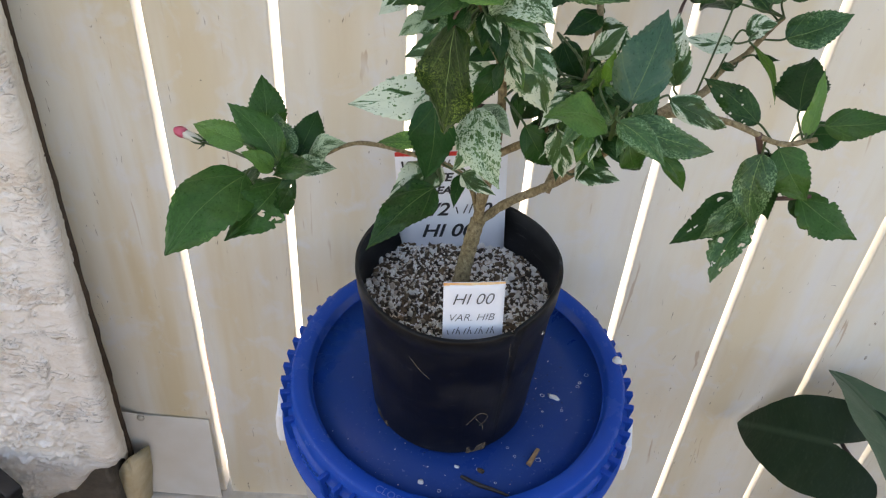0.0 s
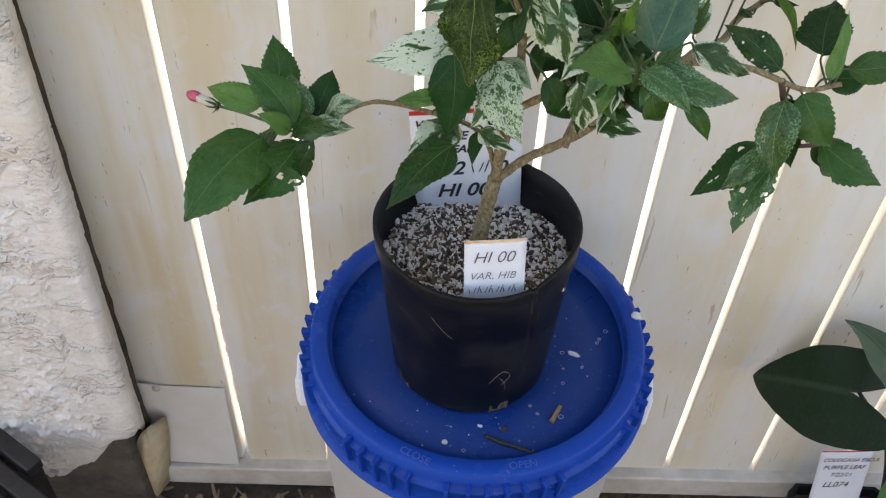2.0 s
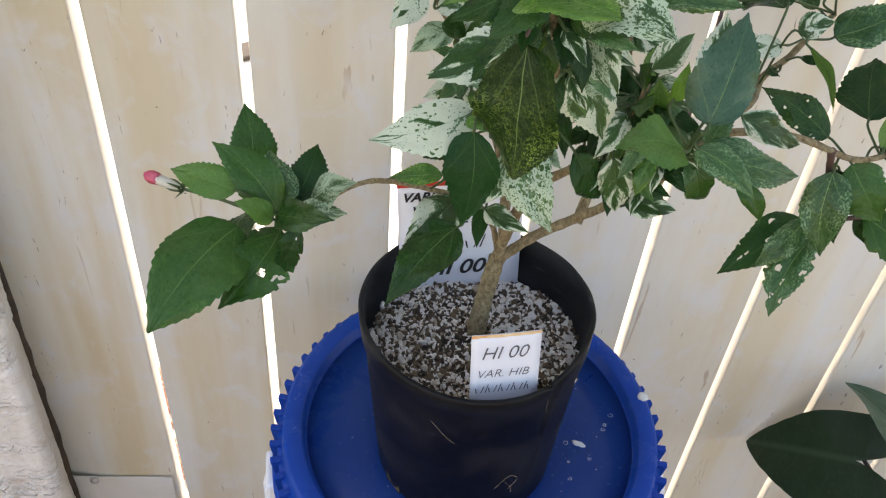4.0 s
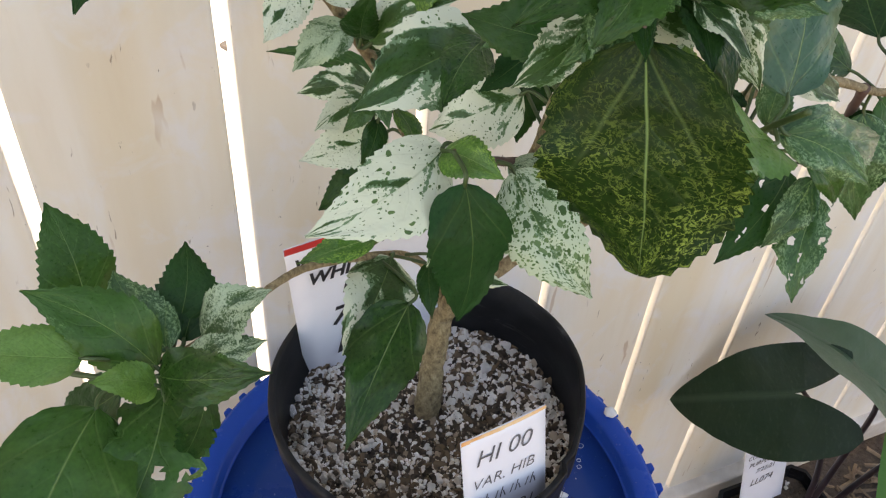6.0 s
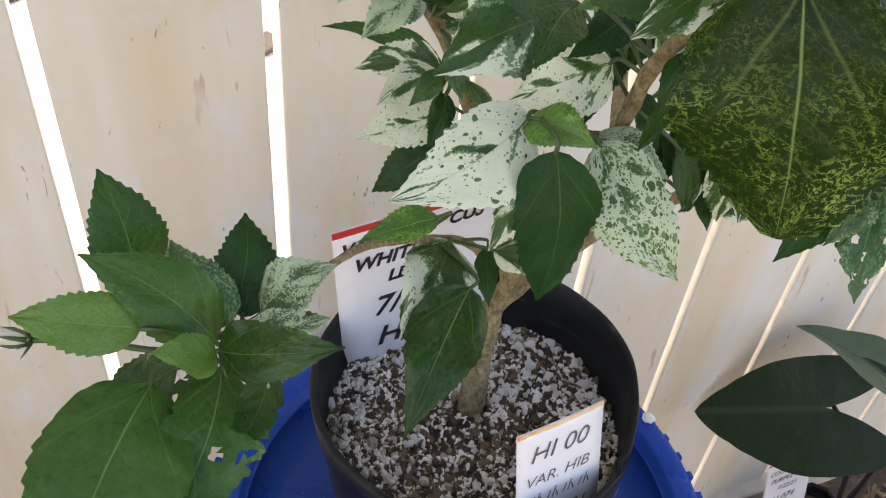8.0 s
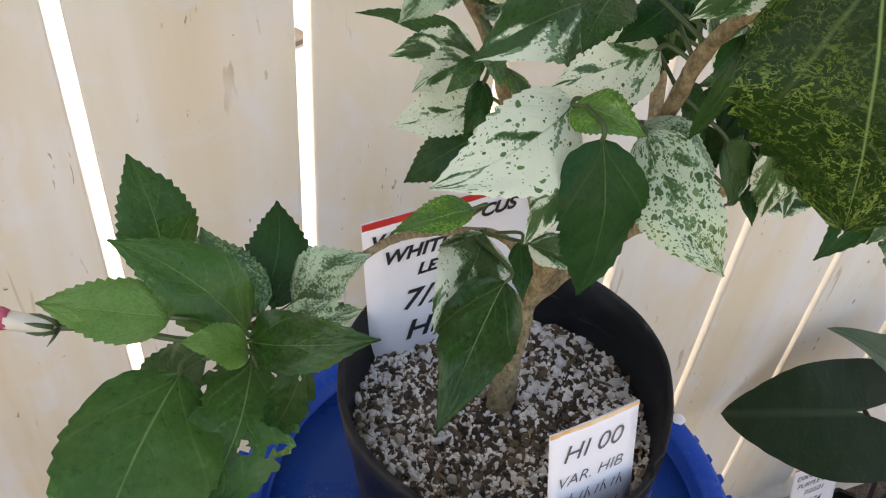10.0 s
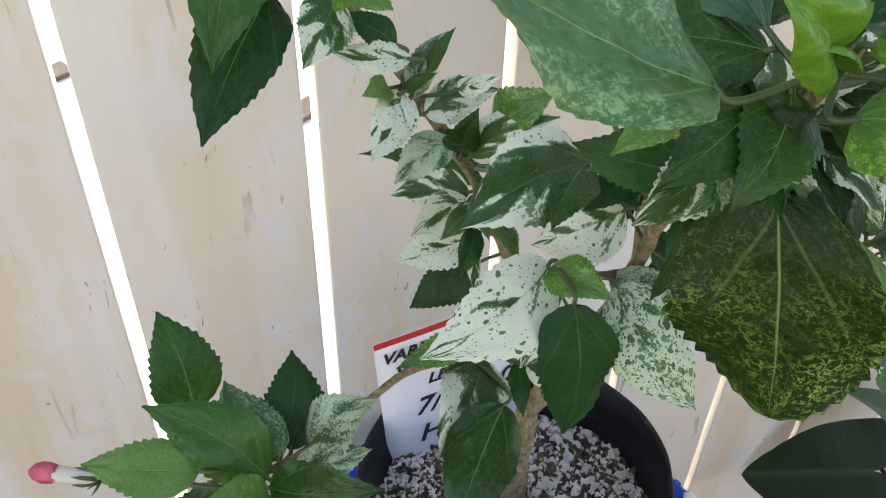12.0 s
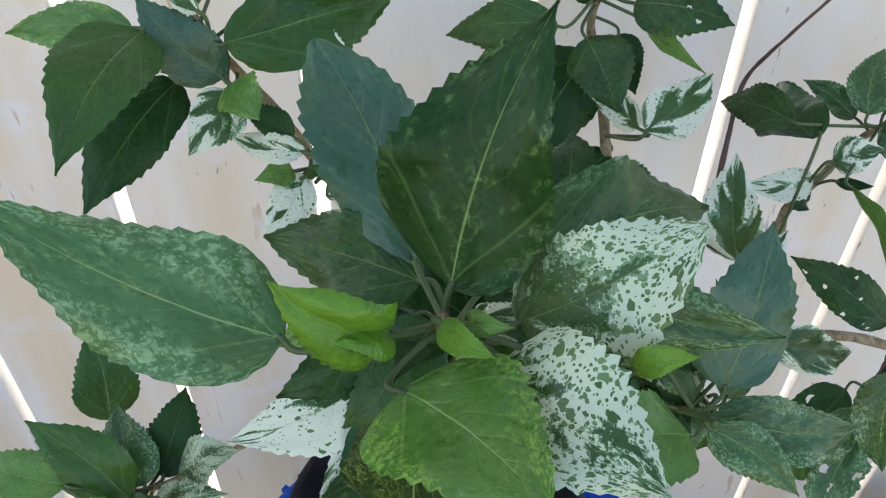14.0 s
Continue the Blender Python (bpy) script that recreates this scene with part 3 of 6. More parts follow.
BARK = mat_simple("bark_chip", (0.06, 0.04, 0.025), (0.22, 0.15, 0.09), 120, 0.9, 0.6, 0.002)


def grain_mesh(seed, sub=2):
    bm = bmesh.new()
    bmesh.ops.create_icosphere(bm, subdivisions=sub, radius=1)
    q = random.Random(seed)
    st = Vector((q.uniform(0.75, 1.25), q.uniform(0.75, 1.2), q.uniform(0.6, 0.95)))
    for v in bm.verts:
        v.co *= 1 + 0.5 * noise.noise(v.co * 1.1 + Vector((seed * 7.3, 0, 0))) + 0.16 * noise.noise(v.co * 3.1 + Vector((0, seed * 3.1, 0)))
        v.co = Vector(a * b for a, b in zip(v.co, st))
    return bm


def soil_spot(q, bare=False):
    while True:
        r, a = 0.0755 * math.sqrt(q.random()), q.uniform(0, 2 * math.pi)
        x, y = PX + r * math.cos(a), PY + r * math.sin(a)
        dens = 0.72 + 0.9 * noise.noise(Vector((x * 32, y * 32, 4))) + 0.4 * (r / 0.075) ** 2
        if y < 0.0 and -0.05 < x < 0.03:
            dens -= 0.32
        if bare:
            dens = 0.9
        if (x - trunk_foot[0]) ** 2 + (y - trunk_foot[1]) ** 2 > 0.009 ** 2 and q.random() < dens:
            break
    p = Vector((x, y, 0))
    return Vector((x, y, SOILZ + 0.004 * (1 - (r / 0.0768) ** 3) + 0.0035 * noise.fractal(p * 70, 1.0, 2.0, 4)))


trunk_foot = (-0.0072, 0.0152)
rnd = random.Random(21)
shapes = [finish(grain_mesh(k), "perlite_grain", PERLITE, False) for k in range(7)]
for k in range(290):
    s = 0.0014 + 0.0016 * rnd.random() ** 1.5
    p = soil_spot(rnd)
    ob = new("perlite_grain", shapes[k % 7])
    ob.parent = soil
    ob.matrix_basis = Matrix.LocRotScale(p + Vector((0, 0, s * rnd.uniform(0.35, 0.9))), Euler([rnd.uniform(0, 6) for _ in range(3)]), (s, s, s))


def crumbs(name, count, smin, smax, mat, label, seed, flat=1.0, bare=False):
    q = random.Random(seed)
    base = []
    for k in range(6):
        g = grain_mesh(40 + k + seed, 1)
        base.append(([v.co.copy() for v in g.verts], [[v.index for v in f.verts] for f in g.faces]))
        g.free()
    verts, faces = [], []
    for k in range(count):
        s = q.uniform(smin, smax)
        m = Matrix.LocRotScale(soil_spot(q, bare) + Vector((0, 0, s * 0.4)), Euler([q.uniform(0, 6) for _ in range(3)]), (s, s, s * flat))
        v, f = base[k % 6]
        n = len(verts)
        verts += [m @ p for p in v]
        faces += [[n + i for i in g] for g in f]
    me = bpy.data.meshes.new(name)
    me.from_pydata(verts, [], faces)
    me.materials.append(mat)
    me.polygons.foreach_set("use_smooth", [False] * len(me.polygons))
    ob = new(name, me)
    ob.parent = soil
    tagged(ob, label, kind="stuff")


crumbs("perlite_crumbs", 5600, 0.0006, 0.0018, PERLITE, "small white perlite crumbs", 3)
crumbs("soil_crumbs", 1600, 0.0006, 0.0026, SOIL, "dark soil crumbs", 9, 1.0, True)
crumbs("bark_crumbs", 620, 0.0008, 0.0038, BARK, "brown bark bits", 14, 0.35, True)
crumbs("sand_crumbs", 3600, 0.0003, 0.0010, TANCRUMB, "tan grit in the potting mix", 27, 1.0, True)

# litter on the lid
WHITECHIP = mat_simple("white_chip", (0.6, 0.6, 0.58), (0.75, 0.75, 0.73), 200, 0.8, 0.4, 0.001)
for x, y, s, mt, nm, lb, st in ((0.084, -0.003, 0.0032, WHITECHIP, "perlite_chip", "white perlite chip lying on the lid", (1.5, 0.7, 0.6)), (0.021, -0.086, 0.0028, SOIL, "soil_crumb", "dark soil crumb lying on the lid", (1, 1, 0.7)),
                              (-0.028, -0.101, 0.0022, WHITECHIP, "perlite_chip", "tiny perlite chip lying on the lid", (1, 1, 0.6)), (0.001, -0.0835, 0.002, WHITECHIP, "perlite_chip", "tiny perlite chip at the foot of the pot", (1.3, 0.8, 0.6)), (0.143, 0.0375, 0.0042, WHITECHIP, "bird_dropping", "pale dried spot on the lid rim", (0.9, 1, 0.3))):
    bm = grain_mesh(int(x * 900) + 60)
    zz = LID if x < 0.12 else LID + 0.0105
    bm.transform(Matrix.LocRotScale(Vector((x, y, zz + s * st[2] * 0.6)), Euler((0, 0, -0.5)), (s * st[0], s * st[1], s * st[2])))
    tagged(part(nm, bm, mt), lb, "debris")
bm = bmesh.new()
s = spline([(0.005, -0.093, LID + 0.0015), (0.018, -0.1, LID + 0.003), (0.03, -0.103, LID + 0.002), (0.045, -0.108, LID + 0.0015)], 6)
tube(bm, s, [0.0022 - 0.0015 * abs(k / len(s) - 0.3) for k in range(len(s))], 7, 0.5)
tagged(part("twig", bm, DARKWOOD), "dark dry twig lying on the lid", "debris")
bm = bmesh.new()
box(bm, -0.002, 0.002, -0.009, 0.009, 0, 0.003, 0.0006, 1)
for v in bm.verts:
    v.co.x *= 1 - 18 * v.co.y
    v.co.z += 0.08 * v.co.y + 0.0008
    v.co += Vector((0.0008 * noise.noise(v.co * 500), 0.001 * noise.noise(v.co * 400 + Vector((3, 0, 0))), 0))
bm.transform(pose(0.065, -0.069, LID, 0, 0, -28))
tagged(part("bark_chip", bm, mat_simple("split_bark", (0.12, 0.06, 0.03), (0.34, 0.2, 0.1), 260, 0.85, 0.5), smooth=False), "brown bark splinter lying on the lid", "debris")
bm = bmesh.new()
q = random.Random(19)
for k in range(15):
    r, a, w = 0.122 * math.sqrt(q.uniform(0.3, 1)), q.uniform(-1.7, 0.6), q.uniform(0.0008, 0.0022)
    c = Vector((r * math.cos(a), r * math.sin(a), LID + 0.0009))
    tube(bm, [c + Vector((w * math.cos(i * 0.524), w * 0.9 * math.sin(i * 0.524), 0)) for i in range(13)], [0.00014] * 13, 5)
tagged(part("water_spot", bm, WHITECHIP), "dried pale water rings on the blue lid", "debris", kind="stuff")
bm = bmesh.new()
q = random.Random(8)
for k in range(90):
    r, a = 0.125 * math.sqrt(q.random()), q.uniform(0, 6.28)
    x, y, s = r * math.cos(a), r * math.sin(a), q.uniform(0.0002, 0.0006)
    b2 = bmesh.ops.create_icosphere(bm, subdivisions=1, radius=s)["verts"]
    for v in b2:
        v.co = Vector((x + v.co.x, y + v.co.y, LID + 0.0006 + s * 0.2 + v.co.z * 0.5))
tagged(part("lid_specks", bm, PERLITE), "pale specks of dust on the blue lid", "debris", kind="stuff")

# ---- plant tags ----
CARD = mat_simple("white_card", (0.74, 0.75, 0.8), (0.8, 0.81, 0.85), 60, 0.45, 0.05)
ORANGE = mat_simple("rust_stain", (0.75, 0.3, 0.06), (0.8, 0.6, 0.35), 260, 0.6)
REDEDGE = mat_simple("red_edge", (0.55, 0.02, 0.025), (0.62, 0.05, 0.04), 120, 0.5)
INK = mat_simple("black_ink", (0.012, 0.012, 0.015), (0.03, 0.03, 0.035), 300, 0.5)
GREYINK = mat_simple("faded_ink", (0.06, 0.06, 0.065), (0.16, 0.16, 0.17), 400, 0.6)


def lettering(text, size, m, mat, parent, shear=0.25, bold=0.0):
    cu = bpy.data.curves.new("lettering", "FONT")
    cu.body, cu.size, cu.shear, cu.offset, cu.extrude = text, size, shear, bold, 0.00006
    tmp = bpy.data.objects.new("lettering", cu)
    scene.collection.objects.link(tmp)
    bpy.context.view_layer.update()
    me = bpy.data.meshes.new_from_object(tmp.evaluated_get(bpy.context.evaluated_depsgraph_get()))
    bpy.data.objects.remove(tmp)
    me.materials.clear()
    me.materials.append(mat)
    ob = new("lettering", me)
    ob.parent = parent
    ob.matrix_basis = m
    return ob


def plant_tag(m, w, h, edge, lines, bars, label, ink, band=0.0022, bold=0.0):
    """A card in the plane of m: x along its width, y up, front towards +z."""
    thing = new("plant_tag")
    tagged(thing, label, "plant tag")
    bm = bmesh.new()
    bmesh.ops.create_grid(bm, x_segments=8, y_segments=12, size=0.5)
    for v in bm.verts:
        v.co = Vector((w * (v.co.x + 0.5), h * v.co.y + h / 2, 0.0005 * math.sin(3.1 * (v.co.x + 0.5))))
    bmesh.ops.solidify(bm, geom=bm.faces[:], thickness=0.0005)
    bm.transform(m)
    part("card", bm, CARD, thing)
    bm = bmesh.new()
    n = 10
    for k in range(n):
        x0, x1 = w * k / n, w * (k + 1) / n
        y0 = h - band * (1 + 0.35 * noise.noise(Vector((k * 1.7, h * 90, 2)))) if edge is ORANGE else h - band
        z = lambda x: 0.0005 * math.sin(3.1 * x / w) + 0.0004
        bm.faces.new([bm.verts.new(p) for p in ((x0, y0, z(x0)), (x1, y0, z(x1)), (x1, h, z(x1)), (x0, h, z(x0)))])
    bm.transform(m)
    part("top_band", bm, edge, thing)
    for text, x, y, size in lines:
        lettering(text, size, m @ Matrix.Translation((x, y, 0.0008)), ink, thing, 0.3, bold)
    for x0, x1, y, t in bars:
        n = max(3, int((x1 - x0) / (t * 0.42)))
        w2 = 0.0007 if ink is GREYINK else 0.0011
        for k in range(n):
            bm = bmesh.new()
            xa = x0 + (x1 - x0) * k / n
            top = y + t * (0.6 + 0.4 * ((k * 7) % 3) / 2)
            lean = 0.3 * t * (1 if k % 3 else -0.4)
            bm.faces.new([bm.verts.new(p) for p in ((xa, y, 0.0009), (xa + w2, y, 0.0009), (xa + w2 + lean, top, 0.0009), (xa + lean, top, 0.0009))])
            bm.transform(m)
            part("pen_stroke", bm, ink, thing, smooth=False)
    return thing


def plane(origin, xdir, updir):
    x = Vector(xdir).normalized()
    n = x.cross(Vector(updir)).normalized()
    y = n.cross(x)
    return Matrix(((x.x, y.x, n.x, origin[0]), (x.y, y.y, n.y, origin[1]), (x.z, y.z, n.z, origin[2]), (0, 0, 0, 1)))


# raised words on the lid's rim, in a paler blue than the lid
for word, a in (("CLOSE", 244.5), ("OPEN", 280.5)):
    c, sn = math.cos(radians(a)), math.sin(radians(a))
    ob = lettering(word, 0.009, Matrix(((-sn, -c, 0, 0.1455 * c), (c, -sn, 0, 0.1455 * sn), (0, 0, 1, LID + 0.0107), (0, 0, 0, 1))), PALERBLUE, lid, 0.0)
    ob.name = "raised_word"

# front tag: leans on the inside of the rim
plant_tag(plane((-0.0188, -0.0690, 0.5086), (0.0446, 0.0058, 0.0005), (0.002, 0.021, 0.09)), 0.0452, 0.0705, ORANGE,
          [("HI 00", 0.006, 0.0515, 0.0135), ("VAR. HIB", 0.0035, 0.037, 0.0088), ("3/11/21", 0.0075, 0.011, 0.0098)], [(0.004, 0.041, 0.025, 0.0065)],
          "white plant tag with grey handwriting and a rust-stained top", GREYINK, 0.0022, -0.00012)
# back tag: stands upright behind the trunk
plant_tag(plane((-0.0612, 0.0602, 0.4800), (0.083, 0.007, 0.005), (0, 0.004, 0.12)), 0.0905, 0.122, REDEDGE,
          [("VARI", 0.003, 0.1055, 0.0105), ("CUS", 0.061, 0.1055, 0.0105), ("WHITE", 0.009, 0.0925, 0.0115), ("LEAF", 0.027, 0.0795, 0.0105), ("7/2", 0.018, 0.0565, 0.019), ("0", 0.069, 0.057, 0.017), ("HI 00", 0.019, 0.033, 0.0195)], [(0.034, 0.055, 0.106, 0.008), (0.05, 0.064, 0.058, 0.012)],
          "white plant tag with black handwriting and a red top edge", INK, 0.0042, 0.00035)

# ---- hibiscus ----
m, nt, b = material("hibiscus_bark", 0.8)
v = coords(nt)
f = noise_tex(nt, coords(nt, (1, 1, 0.6)), 330, 5, 0.75)
col = ramp(nt, f, [(0.34, (0.1, 0.07, 0.035)), (0.5, (0.25, 0.19, 0.1)), (0.72, (0.43, 0.35, 0.21))])
nt.links.new(col, b.inputs["Base Color"])
bump(nt, b, f, 0.8, 0.002)
WOOD = m
GREENSTEM = mat_simple("green_stem", (0.025, 0.052, 0.013), (0.06, 0.105, 0.028), 120, 0.5)
REDSTEM = mat_simple("red_brown_twig", (0.06, 0.025, 0.02), (0.15, 0.09, 0.07), 120, 0.6)


def leaf_material(kind):
    """Veins, mottling and variegation on the blade's own map: u across, v from base to tip."""
    m, nt, b = material("leaf_" + kind, 0.36, {"night": 0.1, "dark": 0.15, "vein": 0.16, "olive": 0.1, "sheen": 0.42, "green": 0.25, "mottle": 0.36, "edge": 0.42, "clear": 0.25}.get(kind, 0.3))
    tc = nt.nodes.new("ShaderNodeTexCoord")
    sep = nt.nodes.new("ShaderNodeSeparateXYZ")
    nt.links.new(tc.outputs["UV"], sep.inputs[0])
    u = maths(nt, "MULTIPLY_ADD", sep.outputs[0], 2.0, -1.0)
    au = maths(nt, "ABSOLUTE", u)
    vv = sep.outputs[1]
    rnd_ = nt.nodes.new("ShaderNodeObjectInfo").outputs["Random"]
    seedz = maths(nt, "MULTIPLY", rnd_, 97.0)

    def vector(x, y, z):
        c = nt.nodes.new("ShaderNodeCombineXYZ")
        for k, val in enumerate((x, y, z)):
            nt.links.new(val, c.inputs[k])
        return c.outputs[0]

    vec = vector(maths(nt, "MULTIPLY", u, 0.32), vv, seedz)
    # coordinates that run along the side veins: sectors of variegation follow them
    run = maths(nt, "MULTIPLY_ADD", au, -0.38, vv)
    sector = vector(maths(nt, "MULTIPLY", run, 2.5), maths(nt, "MULTIPLY", au, 0.55), maths(nt, "MULTIPLY_ADD", maths(nt, "SIGN", u), 5.0, seedz))
    mid = ramp(nt, maths(nt, "MULTIPLY_ADD", vv, 0.014, au), [(0.007, (1, 1, 1)), (0.026, (0, 0, 0))])
    fan = maths(nt, "MULTIPLY", ramp(nt, maths(nt, "ABSOLUTE", maths(nt, "MULTIPLY_ADD", vv, -1.25 if kind == "olive" else -2.2, au)), [(0.006, (0.28, 0.28, 0.28)), (0.04, (0, 0, 0))]), ramp(nt, vv, [(0.3, (1, 1, 1)), (0.6, (0, 0, 0))]))
    mid = maths(nt, "MAXIMUM", mid, fan)
    s = maths(nt, "FRACT", maths(nt, "ADD", maths(nt, "MULTIPLY", noise_tex(nt, vec, 4, 2), 0.9), maths(nt, "MULTIPLY", run, 6.5)))
    side = ramp(nt, maths(nt, "ABSOLUTE", maths(nt, "ADD", s, -0.5)), [(0.0, (1, 1, 1)), (0.09, (0, 0, 0))])
    side = maths(nt, "MULTIPLY", side, ramp(nt, au, [(0.1, (1, 1, 1)), (0.75, (0, 0, 0))]))
    big = noise_tex(nt, vec, 3.2, 3, 0.5, 0.3)
    fine = noise_tex(nt, vec, 30, 4, 0.65)
    cloudy = noise_tex(nt, sector, 1.1, 3, 0.6, 0.3)
    tone = maths(nt, "ADD", maths(nt, "MULTIPLY", rnd_, 0.3), maths(nt, "MULTIPLY_ADD", big, 0.35, maths(nt, "MULTIPLY", cloudy, 0.35)))
    # "sheen" is a bluer green: reflected sky put into the leaf's colour
    greens = {"green": ((0.009, 0.036, 0.006), (0.027, 0.088, 0.014)), "dark": ((0.006, 0.03, 0.0065), (0.015, 0.058, 0.012)), "light": ((0.05, 0.135, 0.024), (0.095, 0.205, 0.042)),
              "lime": ((0.04, 0.13, 0.009), (0.105, 0.235, 0.02)), "olive": ((0.004, 0.017, 0.003), (0.01, 0.034, 0.005)), "mottle": ((0.017, 0.064, 0.015), (0.045, 0.125, 0.034)), "edge": ((0.024, 0.096, 0.011), (0.056, 0.158, 0.022)), "night": ((0.007, 0.036, 0.010), (0.013, 0.055, 0.015)), "sheen": ((0.014, 0.055, 0.024), (0.03, 0.09, 0.044)), "clear": ((0.024, 0.08, 0.014), (0.042, 0.118, 0.022)), "vein": ((0.006, 0.031, 0.0055), (0.014, 0.057, 0.0105))}
    ga, gb = greens.get(kind, ((0.015, 0.05, 0.012), (0.035, 0.095, 0.024)))
    col = mix(nt, ramp(nt, tone, [(0.33, (0, 0, 0)), (0.66, (1, 1, 1))]), ga, gb)
    col = mix(nt, ramp(nt, fine, [(0.42, (0, 0, 0)), (0.72, (0.3, 0.3, 0.3))]), col, tuple(min(1, c * 1.7) for c in gb))
    pale, grey = (0.6, 0.66, 0.5), (0.13, 0.23, 0.12)
    warp = nt.nodes.new("ShaderNodeVectorMath")
    warp.operation = "MULTIPLY_ADD"
    nz = node(nt, "ShaderNodeTexNoise", Scale=11, Detail=3)
    nt.links.new(vec, nz.inputs["Vector"])
    nt.links.new(nz.outputs["Color"], warp.inputs[0])
    warp.inputs[1].default_value = (0.07, 0.07, 0.0)
    nt.links.new(vec, warp.inputs[2])

    def cells(scale, feature):
        c = nt.nodes.new("ShaderNodeTexVoronoi")
        c.feature = feature
        c.inputs["Scale"].default_value = scale
        nt.links.new(warp.outputs[0], c.inputs["Vector"])
        return c

    patch = noise_tex(nt, sector, 1.5, 2.2, 0.55, 0.12)
    if kind == "speck":
        sp = maths(nt, "MULTIPLY_ADD", patch, 0.7, maths(nt, "MULTIPLY_ADD", au, 0.08, noise_tex(nt, vec, 40, 5, 0.8, 0.5)))
        col = mix(nt, ramp(nt, sp, [(0.81, (0, 0, 0)), (0.92, (0.8, 0.8, 0.8))]), col, (0.42, 0.54, 0.35))
    elif kind in ("white", "half", "marble", "tip"):
        one = cells(17, "F1")
        pick = nt.nodes.new("ShaderNodeSeparateColor")
        nt.links.new(one.outputs["Color"], pick.inputs[0])
        flecks = maths(nt, "LESS_THAN", one.outputs["Distance"], maths(nt, "MULTIPLY_ADD", pick.outputs[0], 0.52, -0.18 if kind in ("white", "half") else 0.0))
        two = cells(42, "F1")
        pick2 = nt.nodes.new("ShaderNodeSeparateColor")
        nt.links.new(two.outputs["Color"], pick2.inputs[0])
        dots = maths(nt, "LESS_THAN", two.outputs["Distance"], maths(nt, "MULTIPLY_ADD", pick2.outputs[1], 0.42, -0.11 if kind in ("white", "half") else 0.12))
        keep = maths(nt, "SUBTRACT", 1.0, maths(nt, "MAXIMUM", flecks, dots))
        level = maths(nt, "MULTIPLY_ADD", au, 0.2 if kind == "half" else 0.14, patch)
        level = maths(nt, "MULTIPLY_ADD", maths(nt, "ADD", noise_tex(nt, vec, 34, 3, 0.6, 0.5), -0.5), 0.42 if kind in ("marble", "tip") else 0.2, level)
        if kind == "tip":
            level = maths(nt, "MULTIPLY_ADD", maths(nt, "ADD", vv, -0.4), 0.55, level)
        cut0, cut1 = {"white": (0.42, 0.46), "half": (0.585, 0.635), "marble": (0.46, 0.49), "tip": (0.5, 0.56)}[kind]
        g1 = maths(nt, "GREATER_THAN", level, cut0)
        g2 = maths(nt, "GREATER_THAN", level, cut1)
        ink = mix(nt, pick.outputs[1], (0.03, 0.085, 0.02), (0.1, 0.19, 0.07))
        col = mix(nt, g1, col, grey)
        area = mix(nt, keep, ink, pale if kind in ("white", "half") else (0.42, 0.52, 0.36))
        if kind in ("marble", "tip"):
            small = maths(nt, "LESS_THAN", two.outputs["Distance"], maths(nt, "MULTIPLY_ADD", pick2.outputs[2], 0.5, -0.14))
            col = mix(nt, maths(nt, "MULTIPLY", small, 0.7), col, (0.34, 0.45, 0.28))
        col = mix(nt, g2, col, area)
    elif kind == "olive":
        reach = ramp(nt, maths(nt, "ADD", maths(nt, "MULTIPLY_ADD", au, 0.35, vv), maths(nt, "MULTIPLY_ADD", patch, 0.9, -0.45)), [(0.3, (0.14, 0.14, 0.14)), (1.1, (0.85, 0.85, 0.85))])
        thread = maths(nt, "ABSOLUTE", maths(nt, "ADD", noise_tex(nt, vec, 19, 4, 0.6, 0.8), -0.5))
        w = maths(nt, "MAXIMUM", ramp(nt, thread, [(0.0, (0.9, 0.9, 0.9)), (0.028, (0, 0, 0))]), ramp(nt, noise_tex(nt, vec, 44, 3, 0.65, 0.6), [(0.56, (0, 0, 0)), (0.64, (0.9, 0.9, 0.9))]))
        w = maths(nt, "MULTIPLY", w, ramp(nt, noise_tex(nt, vec, 7, 3, 0.6), [(0.36, (0.15, 0.15, 0.15)), (0.58, (1, 1, 1))]))
        col = mix(nt, maths(nt, "MULTIPLY", w, reach), col, (0.24, 0.34, 0.07))
    elif kind in ("mottle", "edge", "green", "dark", "sheen", "clear", "vein"):
        tiny = cells(80, "F1")
        pick = nt.nodes.new("ShaderNodeSeparateColor")
        nt.links.new(tiny.outputs["Color"], pick.inputs[0])
        dot = ramp(nt, maths(nt, "SUBTRACT", maths(nt, "MULTIPLY_ADD", pick.outputs[0], 0.75, -0.2), tiny.outputs["Distance"]), [(0.0, (0, 0, 0)), (0.12, (1, 1, 1))])
        start = {"mottle": 0.57, "edge": 0.58, "green": 0.74, "dark": 0.76, "sheen": 0.74, "clear": 0.72, "vein": 0.68}[kind]
        place = maths(nt, "MULTIPLY_ADD", au, 0.26, maths(nt, "MULTIPLY_ADD", patch, 0.5, maths(nt, "MULTIPLY", big, 0.45)))
        zone = ramp(nt, place, [(start, (0, 0, 0)), (start + 0.12, (1, 1, 1))])
        mist = maths(nt, "MULTIPLY", zone, ramp(nt, noise_tex(nt, vec, 30, 4, 0.68, 0.5), [(0.49, (0, 0, 0)), (0.6, (0.75, 0.75, 0.75) if kind in ("mottle", "edge") else (0.45, 0.45, 0.45))]))
        tint = {"mottle": (0.2, 0.33, 0.16), "edge": (0.2, 0.36, 0.05), "clear": (0.14, 0.28, 0.06)}.get(kind, (0.15, 0.26, 0.1))
        col = mix(nt, mist, col, tint)
